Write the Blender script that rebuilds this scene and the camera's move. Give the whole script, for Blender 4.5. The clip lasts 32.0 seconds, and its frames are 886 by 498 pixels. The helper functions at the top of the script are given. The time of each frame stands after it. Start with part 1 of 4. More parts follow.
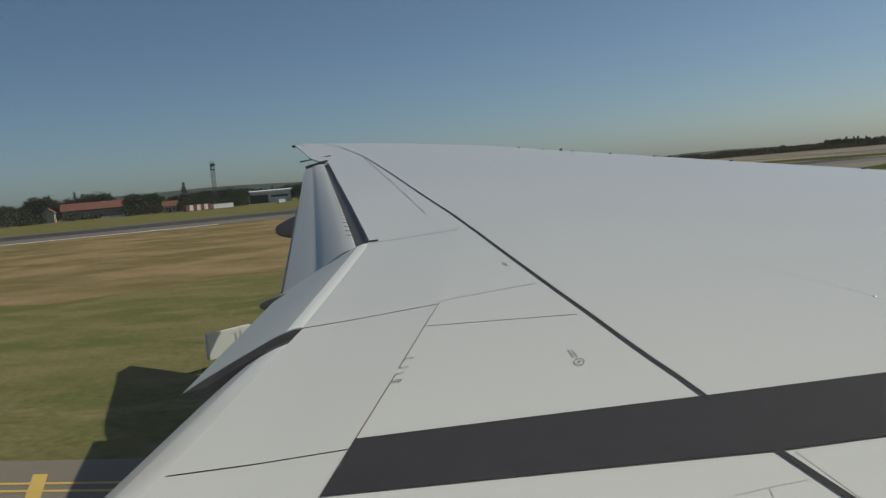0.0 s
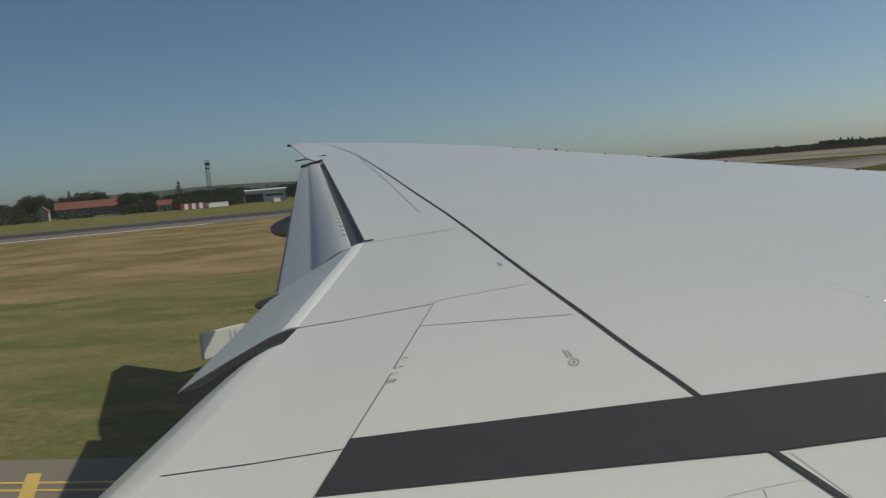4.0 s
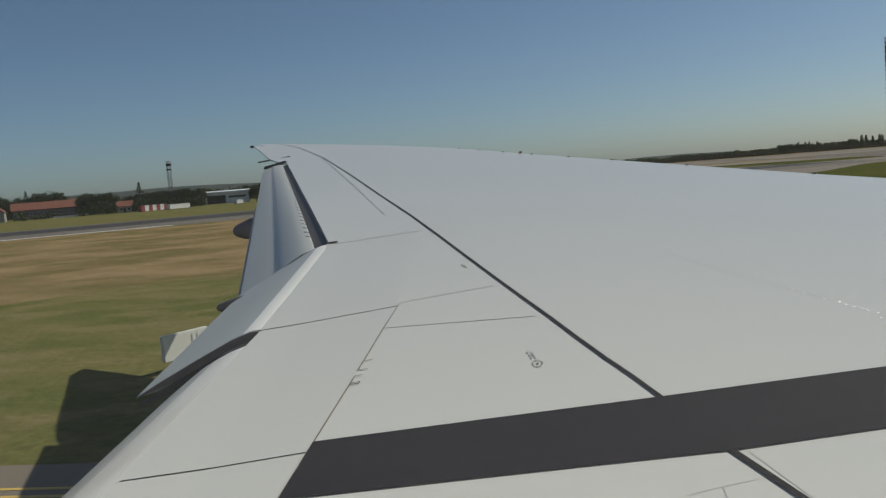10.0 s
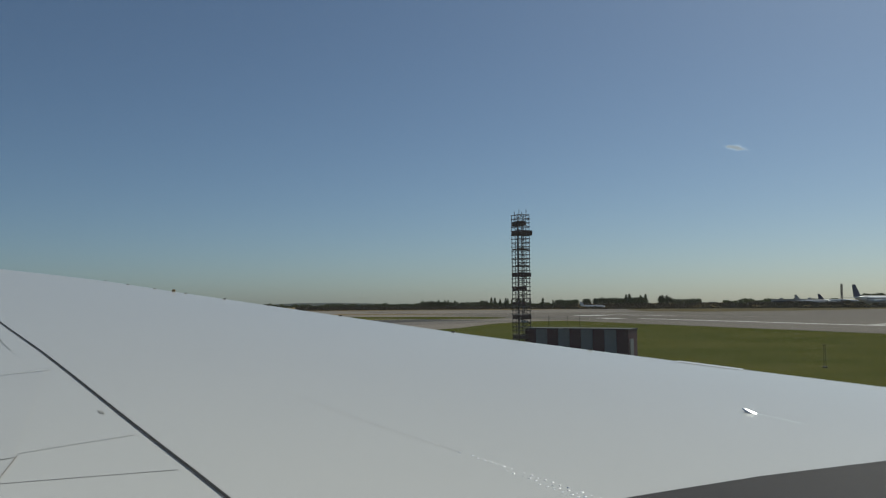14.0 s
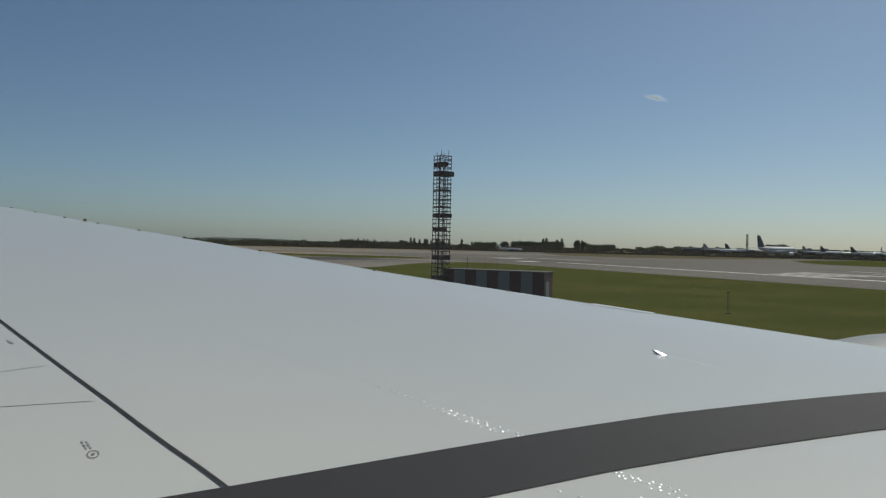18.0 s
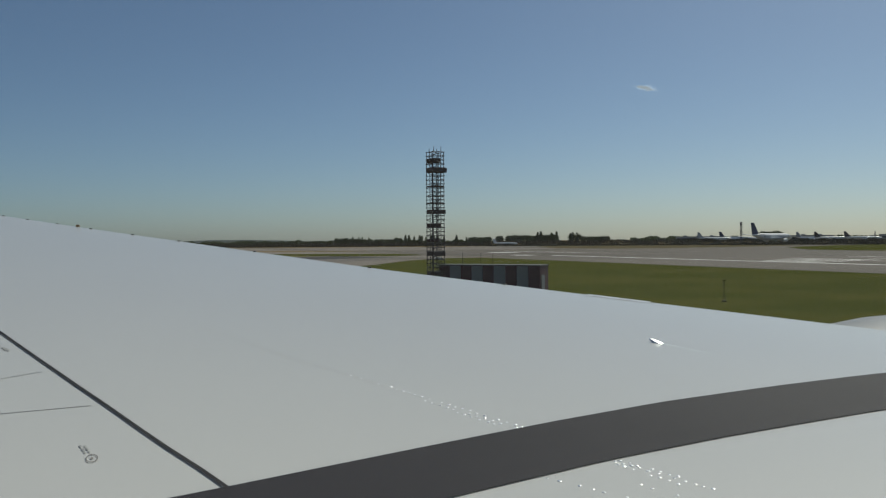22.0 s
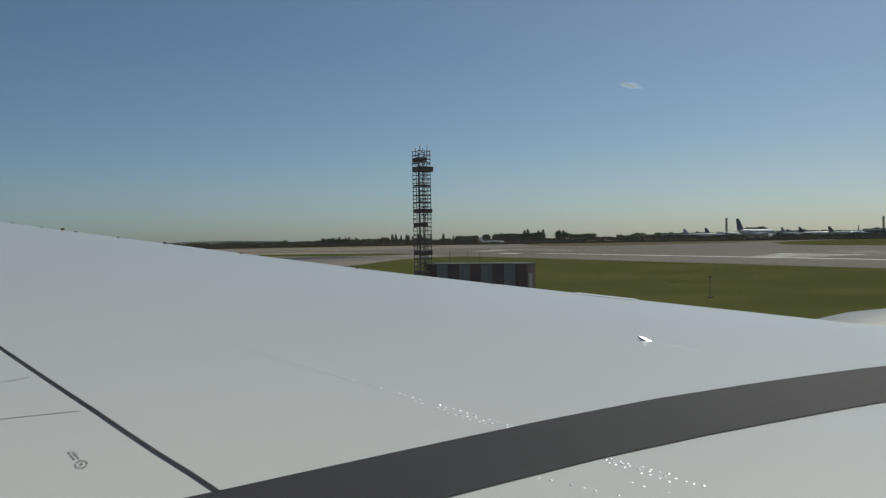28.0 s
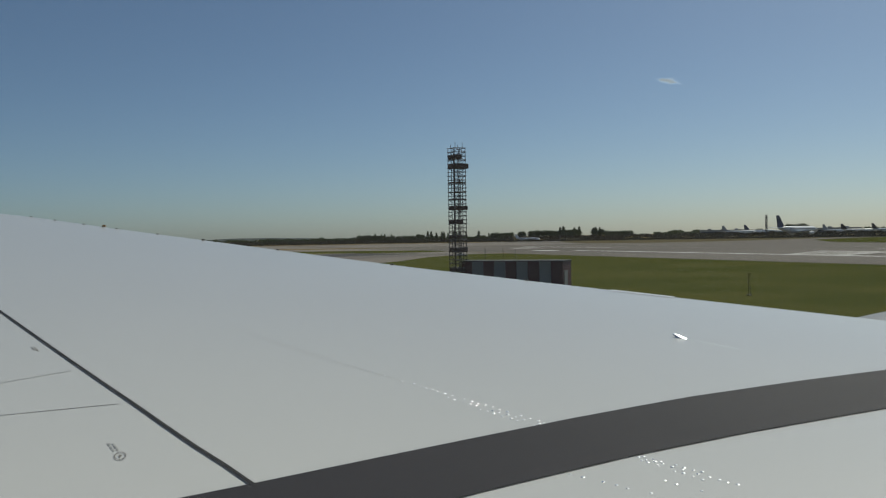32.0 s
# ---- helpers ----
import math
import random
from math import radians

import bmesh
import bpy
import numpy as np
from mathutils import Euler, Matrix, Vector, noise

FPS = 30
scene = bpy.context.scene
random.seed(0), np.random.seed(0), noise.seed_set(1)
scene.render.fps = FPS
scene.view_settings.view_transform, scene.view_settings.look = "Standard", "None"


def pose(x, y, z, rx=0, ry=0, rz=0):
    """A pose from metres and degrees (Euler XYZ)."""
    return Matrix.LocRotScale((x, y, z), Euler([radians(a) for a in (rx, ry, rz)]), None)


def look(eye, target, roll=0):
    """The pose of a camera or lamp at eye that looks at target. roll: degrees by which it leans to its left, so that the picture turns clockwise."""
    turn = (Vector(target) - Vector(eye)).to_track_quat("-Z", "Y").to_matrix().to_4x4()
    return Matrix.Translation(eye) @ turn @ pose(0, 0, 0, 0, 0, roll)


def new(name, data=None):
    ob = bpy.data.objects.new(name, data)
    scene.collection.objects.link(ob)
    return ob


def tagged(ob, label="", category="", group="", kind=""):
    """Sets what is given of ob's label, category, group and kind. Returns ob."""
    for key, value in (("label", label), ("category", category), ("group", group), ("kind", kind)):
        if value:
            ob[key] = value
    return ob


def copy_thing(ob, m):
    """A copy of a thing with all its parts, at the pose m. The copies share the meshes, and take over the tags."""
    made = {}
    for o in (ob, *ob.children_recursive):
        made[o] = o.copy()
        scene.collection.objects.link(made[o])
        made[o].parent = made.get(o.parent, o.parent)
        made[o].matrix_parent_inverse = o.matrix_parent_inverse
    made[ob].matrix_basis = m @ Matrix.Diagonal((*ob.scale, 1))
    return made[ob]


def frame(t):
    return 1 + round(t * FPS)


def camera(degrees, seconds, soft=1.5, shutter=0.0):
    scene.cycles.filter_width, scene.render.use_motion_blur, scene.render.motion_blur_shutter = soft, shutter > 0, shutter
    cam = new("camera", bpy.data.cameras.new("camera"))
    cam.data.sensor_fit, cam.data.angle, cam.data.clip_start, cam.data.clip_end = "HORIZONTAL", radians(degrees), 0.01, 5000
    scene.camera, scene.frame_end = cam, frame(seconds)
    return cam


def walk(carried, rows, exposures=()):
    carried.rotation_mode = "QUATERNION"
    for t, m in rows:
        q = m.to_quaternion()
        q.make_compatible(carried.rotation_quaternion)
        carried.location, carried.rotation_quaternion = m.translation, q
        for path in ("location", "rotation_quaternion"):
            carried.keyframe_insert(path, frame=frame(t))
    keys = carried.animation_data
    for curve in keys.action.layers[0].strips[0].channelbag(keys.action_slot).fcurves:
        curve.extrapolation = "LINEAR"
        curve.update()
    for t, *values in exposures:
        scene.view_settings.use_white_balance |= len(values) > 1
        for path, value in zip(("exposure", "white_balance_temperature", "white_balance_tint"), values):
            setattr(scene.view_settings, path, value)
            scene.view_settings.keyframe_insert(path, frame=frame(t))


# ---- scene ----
cam = camera(55.0, 32.0, soft=1.2)

# seconds, place, yaw, pitch, roll of the camera held at the cabin window
PATH = [
    (0.0, 0.053, -0.005, 5.596, 9.76, -4.88, 5.02),
    (0.5, 0.054, -0.005, 5.596, 9.80, -4.82, 4.98),
    (1.0, 0.057, -0.005, 5.596, 9.81, -4.82, 4.99),
    (1.5, 0.054, -0.004, 5.595, 9.91, -4.77, 5.03),
    (2.0, 0.059, -0.004, 5.597, 10.01, -4.74, 5.29),
    (2.5, 0.051, -0.007, 5.598, 9.95, -4.78, 5.16),
    (3.0, 0.054, -0.006, 5.595, 9.86, -4.73, 5.18),
    (3.5, 0.053, -0.007, 5.597, 9.68, -4.90, 5.06),
    (5.5, 0.052, -0.007, 5.600, 8.73, -4.93, 4.39),
    (6.0, 0.057, -0.005, 5.600, 8.57, -4.90, 4.32),
    (6.5, 0.052, -0.008, 5.598, 8.35, -4.96, 4.14),
    (7.0, 0.051, -0.007, 5.602, 8.24, -5.05, 4.07),
    (7.5, 0.054, -0.010, 5.600, 8.16, -5.07, 4.07),
    (8.0, 0.050, -0.007, 5.597, 8.01, -5.02, 3.87),
    (8.5, 0.051, -0.010, 5.598, 7.83, -5.05, 3.98),
    (9.0, 0.057, -0.009, 5.602, 7.66, -5.15, 4.16),
    (9.5, 0.055, -0.008, 5.602, 7.31, -5.15, 4.48),
    (10.0, 0.053, -0.006, 5.597, 7.05, -4.98, 4.58),
    (10.4, 0.071, -0.017, 5.612, 5.60, -4.00, 4.75),
    (10.5, 0.058, -0.019, 5.605, 2.74, -2.53, 4.78),
    (10.8, 0.082, -0.005, 5.613, -3.87, 0.33, 5.37),
    (11.0, -0.006, 0.001, 5.630, -8.73, 2.88, 5.66),
    (11.4, 0.040, -0.020, 5.631, -15.01, 7.75, 5.30),
    (12.0, -0.017, 0.015, 5.637, -17.52, 10.62, 3.32),
    (13.0, 0.011, -0.004, 5.625, -16.93, 9.79, 0.77),
    (13.5, 0.031, 0.015, 5.627, -16.01, 6.45, 0.77),
    (14.0, 0.032, -0.005, 5.629, -15.82, 3.67, 0.46),
    (14.5, 0.034, -0.005, 5.621, -16.41, 0.34, 0.41),
    (15.0, 0.009, 0.000, 5.619, -19.98, 0.95, 0.30),
    (15.5, 0.009, 0.015, 5.614, -24.55, -1.12, -0.21),
    (17.5, -0.002, 0.003, 5.611, -21.53, -0.41, -1.25),
    (18.0, -0.003, 0.000, 5.620, -21.24, -0.35, -1.24),
    (18.5, -0.000, 0.003, 5.612, -20.81, -0.25, -0.69),
    (19.0, 0.003, 0.003, 5.604, -20.76, -0.26, 0.13),
    (19.5, -0.003, 0.001, 5.607, -20.89, -0.39, 0.25),
    (20.0, 0.007, 0.002, 5.607, -20.77, -0.47, 0.37),
    (20.5, 0.012, 0.002, 5.606, -20.78, -0.54, 0.69),
    (21.0, 0.005, 0.000, 5.606, -21.02, -0.57, 0.62),
    (21.5, 0.012, 0.003, 5.607, -21.24, -0.60, 0.55),
    (22.0, 0.005, 0.001, 5.608, -21.59, -0.60, 0.42),
    (22.5, 0.004, 0.002, 5.606, -21.88, -0.64, 0.39),
    (23.0, -0.001, -0.013, 5.617, -22.24, -0.73, 0.07),
    (23.5, 0.003, 0.004, 5.610, -22.38, -0.67, 0.54),
    (24.0, 0.002, 0.008, 5.611, -22.47, -0.68, 1.09),
    (24.5, 0.004, 0.009, 5.608, -22.39, -0.72, 1.20),
    (25.0, 0.009, 0.014, 5.606, -22.24, -0.76, 1.23),
    (25.5, -0.000, 0.002, 5.610, -22.40, -0.73, 0.81),
    (26.0, 0.002, 0.001, 5.617, -22.60, -0.75, 0.73),
    (26.5, 0.001, 0.001, 5.614, -22.79, -0.65, 0.92),
    (28.5, -0.005, 0.004, 5.618, -22.16, -0.71, 1.00),
    (29.0, 0.010, 0.007, 5.607, -21.55, -0.65, 0.87),
    (29.5, 0.006, 0.003, 5.608, -20.88, -0.52, 1.08),
    (30.0, 0.009, 0.009, 5.608, -20.31, -0.51, 1.35),
    (30.5, 0.010, 0.009, 5.608, -20.14, -0.50, 1.40),
    (31.0, 0.008, 0.003, 5.610, -20.38, -0.65, 0.97),
    (31.5, 0.007, 0.010, 5.610, -20.65, -0.68, 0.65),
    (32.0, 0.005, -0.014, 5.614, -20.09, -0.84, 0.99),
]
EXPOSURES = [(0.0, -0.12, 6520, 6), (10.2, -0.08, 6520, 6), (11.2, -0.13, 6260, 5), (14.5, -0.20, 6310, 4), (32.0, -0.20, 6310, 4)]
SIZE, EYE = 1.22, 5.6
walk(cam, [(t, pose(x * SIZE, y * SIZE, EYE + (z - EYE) * SIZE, 90 + p, r, w)) for t, x, y, z, w, p, r in PATH], EXPOSURES)

# ---------------------------------------------------------------- light
SUN = Vector((0.596, 0.347, 0.725)).normalized()
world = bpy.data.worlds.new("sky")
world.use_nodes = True
scene.world = world
sky = world.node_tree.nodes.new("ShaderNodeTexSky")
sky.sky_type = "NISHITA"
sky.sun_disc = False
sky.sun_elevation = math.asin(SUN.z)
sky.sun_rotation = math.atan2(SUN.x, SUN.y)
sky.altitude, sky.air_density, sky.dust_density, sky.ozone_density = 100, 0.68, 0.95, 2.6
back = world.node_tree.nodes["Background"]
back.inputs["Strength"].default_value = 0.069
cool = world.node_tree.nodes.new("ShaderNodeMix")
cool.data_type, cool.blend_type = "RGBA", "MULTIPLY"
cool.inputs[0].default_value = 1.0
cool.inputs[7].default_value = (0.945, 1.0, 1.01, 1.0)
world.node_tree.links.new(sky.outputs[0], cool.inputs[6])
world.node_tree.links.new(cool.outputs[2], back.inputs["Color"])
sun_data = bpy.data.lights.new("sun", "SUN")
sun_data.energy, sun_data.angle, sun_data.color = 3.75, radians(0.55), (1.0, 0.925, 0.80)
sun = new("sun", sun_data)
sun.matrix_world = look((0, 0, 60), Vector((0, 0, 60)) - SUN)


# ---------------------------------------------------------------- materials
def material(name, color, rough=0.6, metal=0.0, second=None, scale=3.0, amount=0.5, fine=40.0, bump=0.0, spec=0.5,
             stretch=(1, 1, 1), vary=0.0, coat=0.0, even=1.0):
    """Principled surface: two noises (broad and fine) mix two colours; fine noise gives relief and gloss variation."""
    m = bpy.data.materials.new(name)
    m.use_nodes = True
    nt = m.node_tree
    n, l = nt.nodes, nt.links
    b = n["Principled BSDF"]
    b.inputs["Roughness"].default_value = rough
    b.inputs["Metallic"].default_value = metal
    b.inputs["Specular IOR Level"].default_value = spec
    b.inputs["Coat Weight"].default_value = coat
    second = second or tuple(c * 0.86 for c in color)
    co = n.new("ShaderNodeTexCoord")
    mp = n.new("ShaderNodeMapping")
    mp.inputs["Scale"].default_value = stretch
    l.new(co.outputs["Object"], mp.inputs["Vector"])
    a = n.new("ShaderNodeTexNoise")
    a.inputs["Scale"].default_value, a.inputs["Detail"].default_value = scale, 5
    f = n.new("ShaderNodeTexNoise")
    f.inputs["Scale"].default_value, f.inputs["Detail"].default_value = fine, 4
    l.new(mp.outputs[0], a.inputs["Vector"])
    l.new(mp.outputs[0], f.inputs["Vector"])
    add = n.new("ShaderNodeMath")
    add.operation = "MULTIPLY_ADD"
    add.inputs[1].default_value = 0.65
    l.new(a.outputs["Fac"], add.inputs[0])
    half = n.new("ShaderNodeMath")
    half.operation = "MULTIPLY"
    half.inputs[1].default_value = 0.35
    l.new(f.outputs["Fac"], half.inputs[0])
    l.new(half.outputs[0], add.inputs[2])
    ramp = n.new("ShaderNodeMapRange")
    ramp.inputs["From Min"].default_value = 0.5 - 0.25 / max(amount, 0.01) * 0.5
    ramp.inputs["From Max"].default_value = 0.5 + 0.25 / max(amount, 0.01) * 0.5
    l.new(add.outputs[0], ramp.inputs["Value"])
    mix = n.new("ShaderNodeMix")
    mix.data_type = "RGBA"
    mix.inputs[6].default_value, mix.inputs[7].default_value = (*color, 1), (*second, 1)
    l.new(ramp.outputs[0], mix.inputs[0])
    out = mix.outputs[2]
    if vary:
        info = n.new("ShaderNodeObjectInfo")
        hs = n.new("ShaderNodeHueSaturation")
        mr = n.new("ShaderNodeMapRange")
        mr.inputs["To Min"].default_value, mr.inputs["To Max"].default_value = 1 - vary, 1 + vary
        l.new(info.outputs["Random"], mr.inputs["Value"])
        l.new(mr.outputs[0], hs.inputs["Value"])
        l.new(out, hs.inputs["Color"])
        out = hs.outputs["Color"]
    l.new(out, b.inputs["Base Color"])
    rr = n.new("ShaderNodeMapRange")
    rr.inputs["To Min"].default_value, rr.inputs["To Max"].default_value = max(rough - 0.08 * even, 0.02), min(rough + 0.1 * even, 1)
    l.new(f.outputs["Fac"], rr.inputs["Value"])
    l.new(rr.outputs[0], b.inputs["Roughness"])
    if bump:
        bp = n.new("ShaderNodeBump")
        bp.inputs["Strength"].default_value = bump
        bp.inputs["Distance"].default_value = 0.02
        l.new(f.outputs["Fac"], bp.inputs["Height"])
        l.new(bp.outputs[0], b.inputs["Normal"])
    return m


PAINT = material("wing_paint", (0.580, 0.575, 0.553), 0.22, second=(0.540, 0.536, 0.517), scale=0.35, fine=9.0, amount=0.45, spec=0.36, stretch=(1, 0.5, 1), even=0.2)
PANEL = material("panel_paint", (0.562, 0.557, 0.536), 0.23, second=(0.534, 0.530, 0.512), scale=0.8, fine=14.0, amount=0.5, even=0.2)
FLAP = material("flap_paint", (0.47, 0.48, 0.47), 0.36, second=(0.41, 0.42, 0.415), scale=0.7, fine=8.0, amount=0.5, stretch=(2, 0.4, 2))
RIVET = material("polished_rivet", (0.95, 0.95, 0.95), 0.28, metal=1.0, second=(0.9, 0.9, 0.9), scale=9)
# white kept for the glints painted on the wing
GLINT = material("bright_pin", (0.92, 0.92, 0.91), 0.22, second=(0.88, 0.88, 0.87), spec=0.9)
# paler paints carry the highlights of the rounded hinge and flap nose
HINGE_HIGHLIGHT = material("hinge_white", (0.88, 0.865, 0.82), 0.3, second=(0.82, 0.80, 0.76), scale=1.2, fine=10)
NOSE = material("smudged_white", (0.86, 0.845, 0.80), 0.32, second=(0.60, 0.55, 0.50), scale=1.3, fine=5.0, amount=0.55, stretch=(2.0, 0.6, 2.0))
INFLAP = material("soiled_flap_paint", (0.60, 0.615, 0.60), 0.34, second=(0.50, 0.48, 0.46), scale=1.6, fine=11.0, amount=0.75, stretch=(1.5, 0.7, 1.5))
BAND = material("walkway_paint", (0.022, 0.021, 0.025), 0.7, second=(0.034, 0.031, 0.036), scale=1.3, fine=14.0, amount=0.45, spec=0.1, even=0.2)
SEAM = material("seam_sealant", (0.012, 0.011, 0.012), 0.6, second=(0.026, 0.022, 0.021), scale=5, amount=0.5, spec=0.2)
THIN = material("thin_seam", (0.13, 0.115, 0.105), 0.6, second=(0.20, 0.18, 0.165), scale=4, amount=0.5)
STENCIL = material("worn_stencil", (0.26, 0.25, 0.24), 0.5, second=(0.40, 0.40, 0.38), scale=14, amount=0.6)
FAINT = material("faint_seam", (0.492, 0.478, 0.455), 0.36, second=(0.53, 0.52, 0.50), scale=3, amount=0.5)
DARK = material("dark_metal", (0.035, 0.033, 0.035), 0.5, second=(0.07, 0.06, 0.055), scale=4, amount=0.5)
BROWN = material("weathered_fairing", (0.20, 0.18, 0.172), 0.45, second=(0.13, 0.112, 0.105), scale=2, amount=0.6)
STEEL = material("bare_metal", (0.70, 0.70, 0.71), 0.26, metal=1.0, second=(0.6, 0.6, 0.6), scale=4)
AMBER = material("amber_lens", (0.45, 0.24, 0.05), 0.3, second=(0.3, 0.2, 0.1))
WHITE = material("white_paint", (0.72, 0.73, 0.74), 0.35, second=(0.62, 0.63, 0.64), scale=0.4, amount=0.4)
COWL = material("cowl_paint", (0.255, 0.268, 0.285), 0.5, second=(0.228, 0.24, 0.255), scale=0.6, fine=6, spec=0.12)
LINER = material("cabin_liner", (0.42, 0.41, 0.45), 0.6, second=(0.36, 0.35, 0.40), scale=3, fine=60)
GASKET = material("window_seal", (0.05, 0.045, 0.08), 0.5)
RUBBER = material("tyre_rubber", (0.02, 0.02, 0.021), 0.8, scale=6)
ROOF = material("clay_tiles", (0.20, 0.072, 0.046), 0.8, second=(0.145, 0.054, 0.036), scale=0.25, fine=2.5, amount=0.7, stretch=(1, 1, 1))
# plaster darkened for the side of the walls in shade
PLASTER = material("old_plaster", (0.24, 0.195, 0.17), 0.85, second=(0.17, 0.14, 0.12), scale=0.3, fine=3, amount=0.6)
CREAM = material("cream_render", (0.38, 0.35, 0.31), 0.85, second=(0.30, 0.28, 0.25), scale=0.3, fine=3, amount=0.5)
RED = material("signal_red", (0.30, 0.062, 0.055), 0.5, second=(0.24, 0.055, 0.05), scale=0.8, fine=6, amount=0.5)
PALE = material("signal_white", (0.76, 0.75, 0.73), 0.5, second=(0.66, 0.65, 0.63), scale=0.8, fine=6, amount=0.5)
# signal red and white darkened for the hut's shaded side
HUT_RED = material("faded_maroon", (0.085, 0.022, 0.026), 0.6, second=(0.06, 0.018, 0.022), scale=0.8, fine=6, amount=0.5)
HUT_PALE = material("faded_white", (0.22, 0.22, 0.22), 0.6, second=(0.17, 0.17, 0.17), scale=0.8, fine=6, amount=0.5)
RUNWAY_GREY = material("runway_grey", (0.160, 0.142, 0.125), 0.9, second=(0.125, 0.110, 0.098), scale=0.03, fine=1.2, amount=0.7, spec=0.12)
CLAD = material("grey_cladding", (0.40, 0.42, 0.44), 0.5, second=(0.32, 0.34, 0.36), scale=0.15, fine=1.5, amount=0.5)
GLASS_DARK = material("dark_glazing", (0.03, 0.035, 0.04), 0.12, second=(0.05, 0.055, 0.06), scale=1)
SCRUB = material("dry_scrub", (0.085, 0.078, 0.056), 0.85, second=(0.105, 0.095, 0.066), scale=0.05, fine=0.6, amount=0.8, spec=0.1)
BARK = material("bark", (0.085, 0.065, 0.05), 0.9, second=(0.05, 0.04, 0.03), scale=2, fine=12, bump=0.4)
# foliage lightened for the haze over distance
LEAF = material("foliage", (0.074, 0.090, 0.048), 0.75, second=(0.104, 0.118, 0.066), scale=0.25, fine=1.2, amount=0.6, spec=0.15, vary=0.2)
# shaded copy of the foliage for the woods beyond the side runway
SHADED_LEAF = material("dark_foliage", (0.040, 0.050, 0.026), 0.75, second=(0.058, 0.068, 0.036), scale=0.25, fine=1.2, amount=0.6, spec=0.12, vary=0.2)
PINE = material("needles", (0.040, 0.054, 0.030), 0.8, second=(0.052, 0.066, 0.034), scale=0.3, fine=1.5, amount=0.7, spec=0.2, vary=0.3)
BOARD = material("scaffold_board", (0.085, 0.052, 0.046), 0.8, second=(0.06, 0.038, 0.034), scale=0.9, fine=8, amount=0.6)
POLE = material("scaffold_tube", (0.075, 0.07, 0.075), 0.6, metal=0.3, second=(0.045, 0.04, 0.045), scale=1.5, fine=10, amount=0.6)
NAVY = material("navy_tail", (0.02, 0.025, 0.07), 0.4, second=(0.03, 0.035, 0.09), scale=0.4)
ASPHALT = material("asphalt", (0.100, 0.085, 0.072), 0.9, second=(0.158, 0.138, 0.118), scale=0.075, fine=1.1, amount=0.95, stretch=(1, 0.12, 1), spec=0.12)
TAXI = material("taxiway_asphalt", (0.195, 0.170, 0.138), 0.9, second=(0.155, 0.134, 0.110), scale=0.12, fine=4.0, amount=0.7, spec=0.12)
TARMAC = material("dark_tarmac", (0.045, 0.042, 0.042), 0.85, second=(0.062, 0.057, 0.055), scale=0.04, fine=1.7, amount=0.7, stretch=(0.3, 1, 1), spec=0.12)
CONCRETE = material("old_concrete", (0.215, 0.186, 0.157), 0.9, second=(0.165, 0.143, 0.120), scale=0.03, fine=1.2, amount=0.7, stretch=(1, 0.3, 1), spec=0.12)
LINE_W = material("runway_white", (0.80, 0.79, 0.75), 0.7, second=(0.66, 0.65, 0.61), scale=0.3, fine=5, amount=0.6)
LINE_Y = material("taxi_yellow", (0.62, 0.42, 0.08), 0.7, second=(0.45, 0.32, 0.09), scale=0.6, fine=6, amount=0.6)
SIGN = material("sign_face", (0.70, 0.70, 0.67), 0.4, second=(0.62, 0.62, 0.6), scale=3)


def grass_material(name, a, b, c, broad, mid):
    """Three grass colours mixed by patches of two sizes, with blade-size relief."""
    m = bpy.data.materials.new(name)
    m.use_nodes = True
    nt = m.node_tree
    n, l = nt.nodes, nt.links
    p = n["Principled BSDF"]
    p.inputs["Roughness"].default_value = 0.9
    p.inputs["Specular IOR Level"].default_value = 0.0
    co = n.new("ShaderNodeTexCoord")
    out = None
    for i, (sc, detail, stretch, lo, hi) in enumerate(((broad, 6, (0.75, 1, 1), 0.45, 0.57), (mid, 7, (0.6, 1, 1), 0.46, 0.62), (3.1, 3, (1, 1, 1), 0.3, 0.75))):
        mp = n.new("ShaderNodeMapping")
        mp.inputs["Scale"].default_value = stretch
        mp.inputs["Rotation"].default_value = (0, 0, radians(-18))
        tx = n.new("ShaderNodeTexNoise")
        tx.inputs["Scale"].default_value, tx.inputs["Detail"].default_value = sc, detail
        rg = n.new("ShaderNodeMapRange")
        rg.inputs["From Min"].default_value, rg.inputs["From Max"].default_value = lo, hi
        l.new(co.outputs["Object"], mp.inputs["Vector"])
        l.new(mp.outputs[0], tx.inputs["Vector"])
        l.new(tx.outputs["Fac"], rg.inputs["Value"])
        mx = n.new("ShaderNodeMix")
        mx.data_type = "RGBA"
        if i == 0:
            mx.inputs[6].default_value, mx.inputs[7].default_value = (*a, 1), (*b, 1)
        elif i == 1:
            l.new(out, mx.inputs[6])
            mx.inputs[7].default_value = (*c, 1)
            rg.inputs["To Max"].default_value = 0.8
        else:
            l.new(out, mx.inputs[6])
            mx.blend_type = "MULTIPLY"
            mx.inputs[7].default_value = (0.62, 0.62, 0.58, 1)
        l.new(rg.outputs[0], mx.inputs[0])
        out = mx.outputs[2]
        if i == 2:
            bp = n.new("ShaderNodeBump")
            bp.inputs["Strength"].default_value, bp.inputs["Distance"].default_value = 0.5, 0.12
            l.new(tx.outputs["Fac"], bp.inputs["Height"])
            l.new(bp.outputs[0], p.inputs["Normal"])
    l.new(out, p.inputs["Base Color"])
    return m


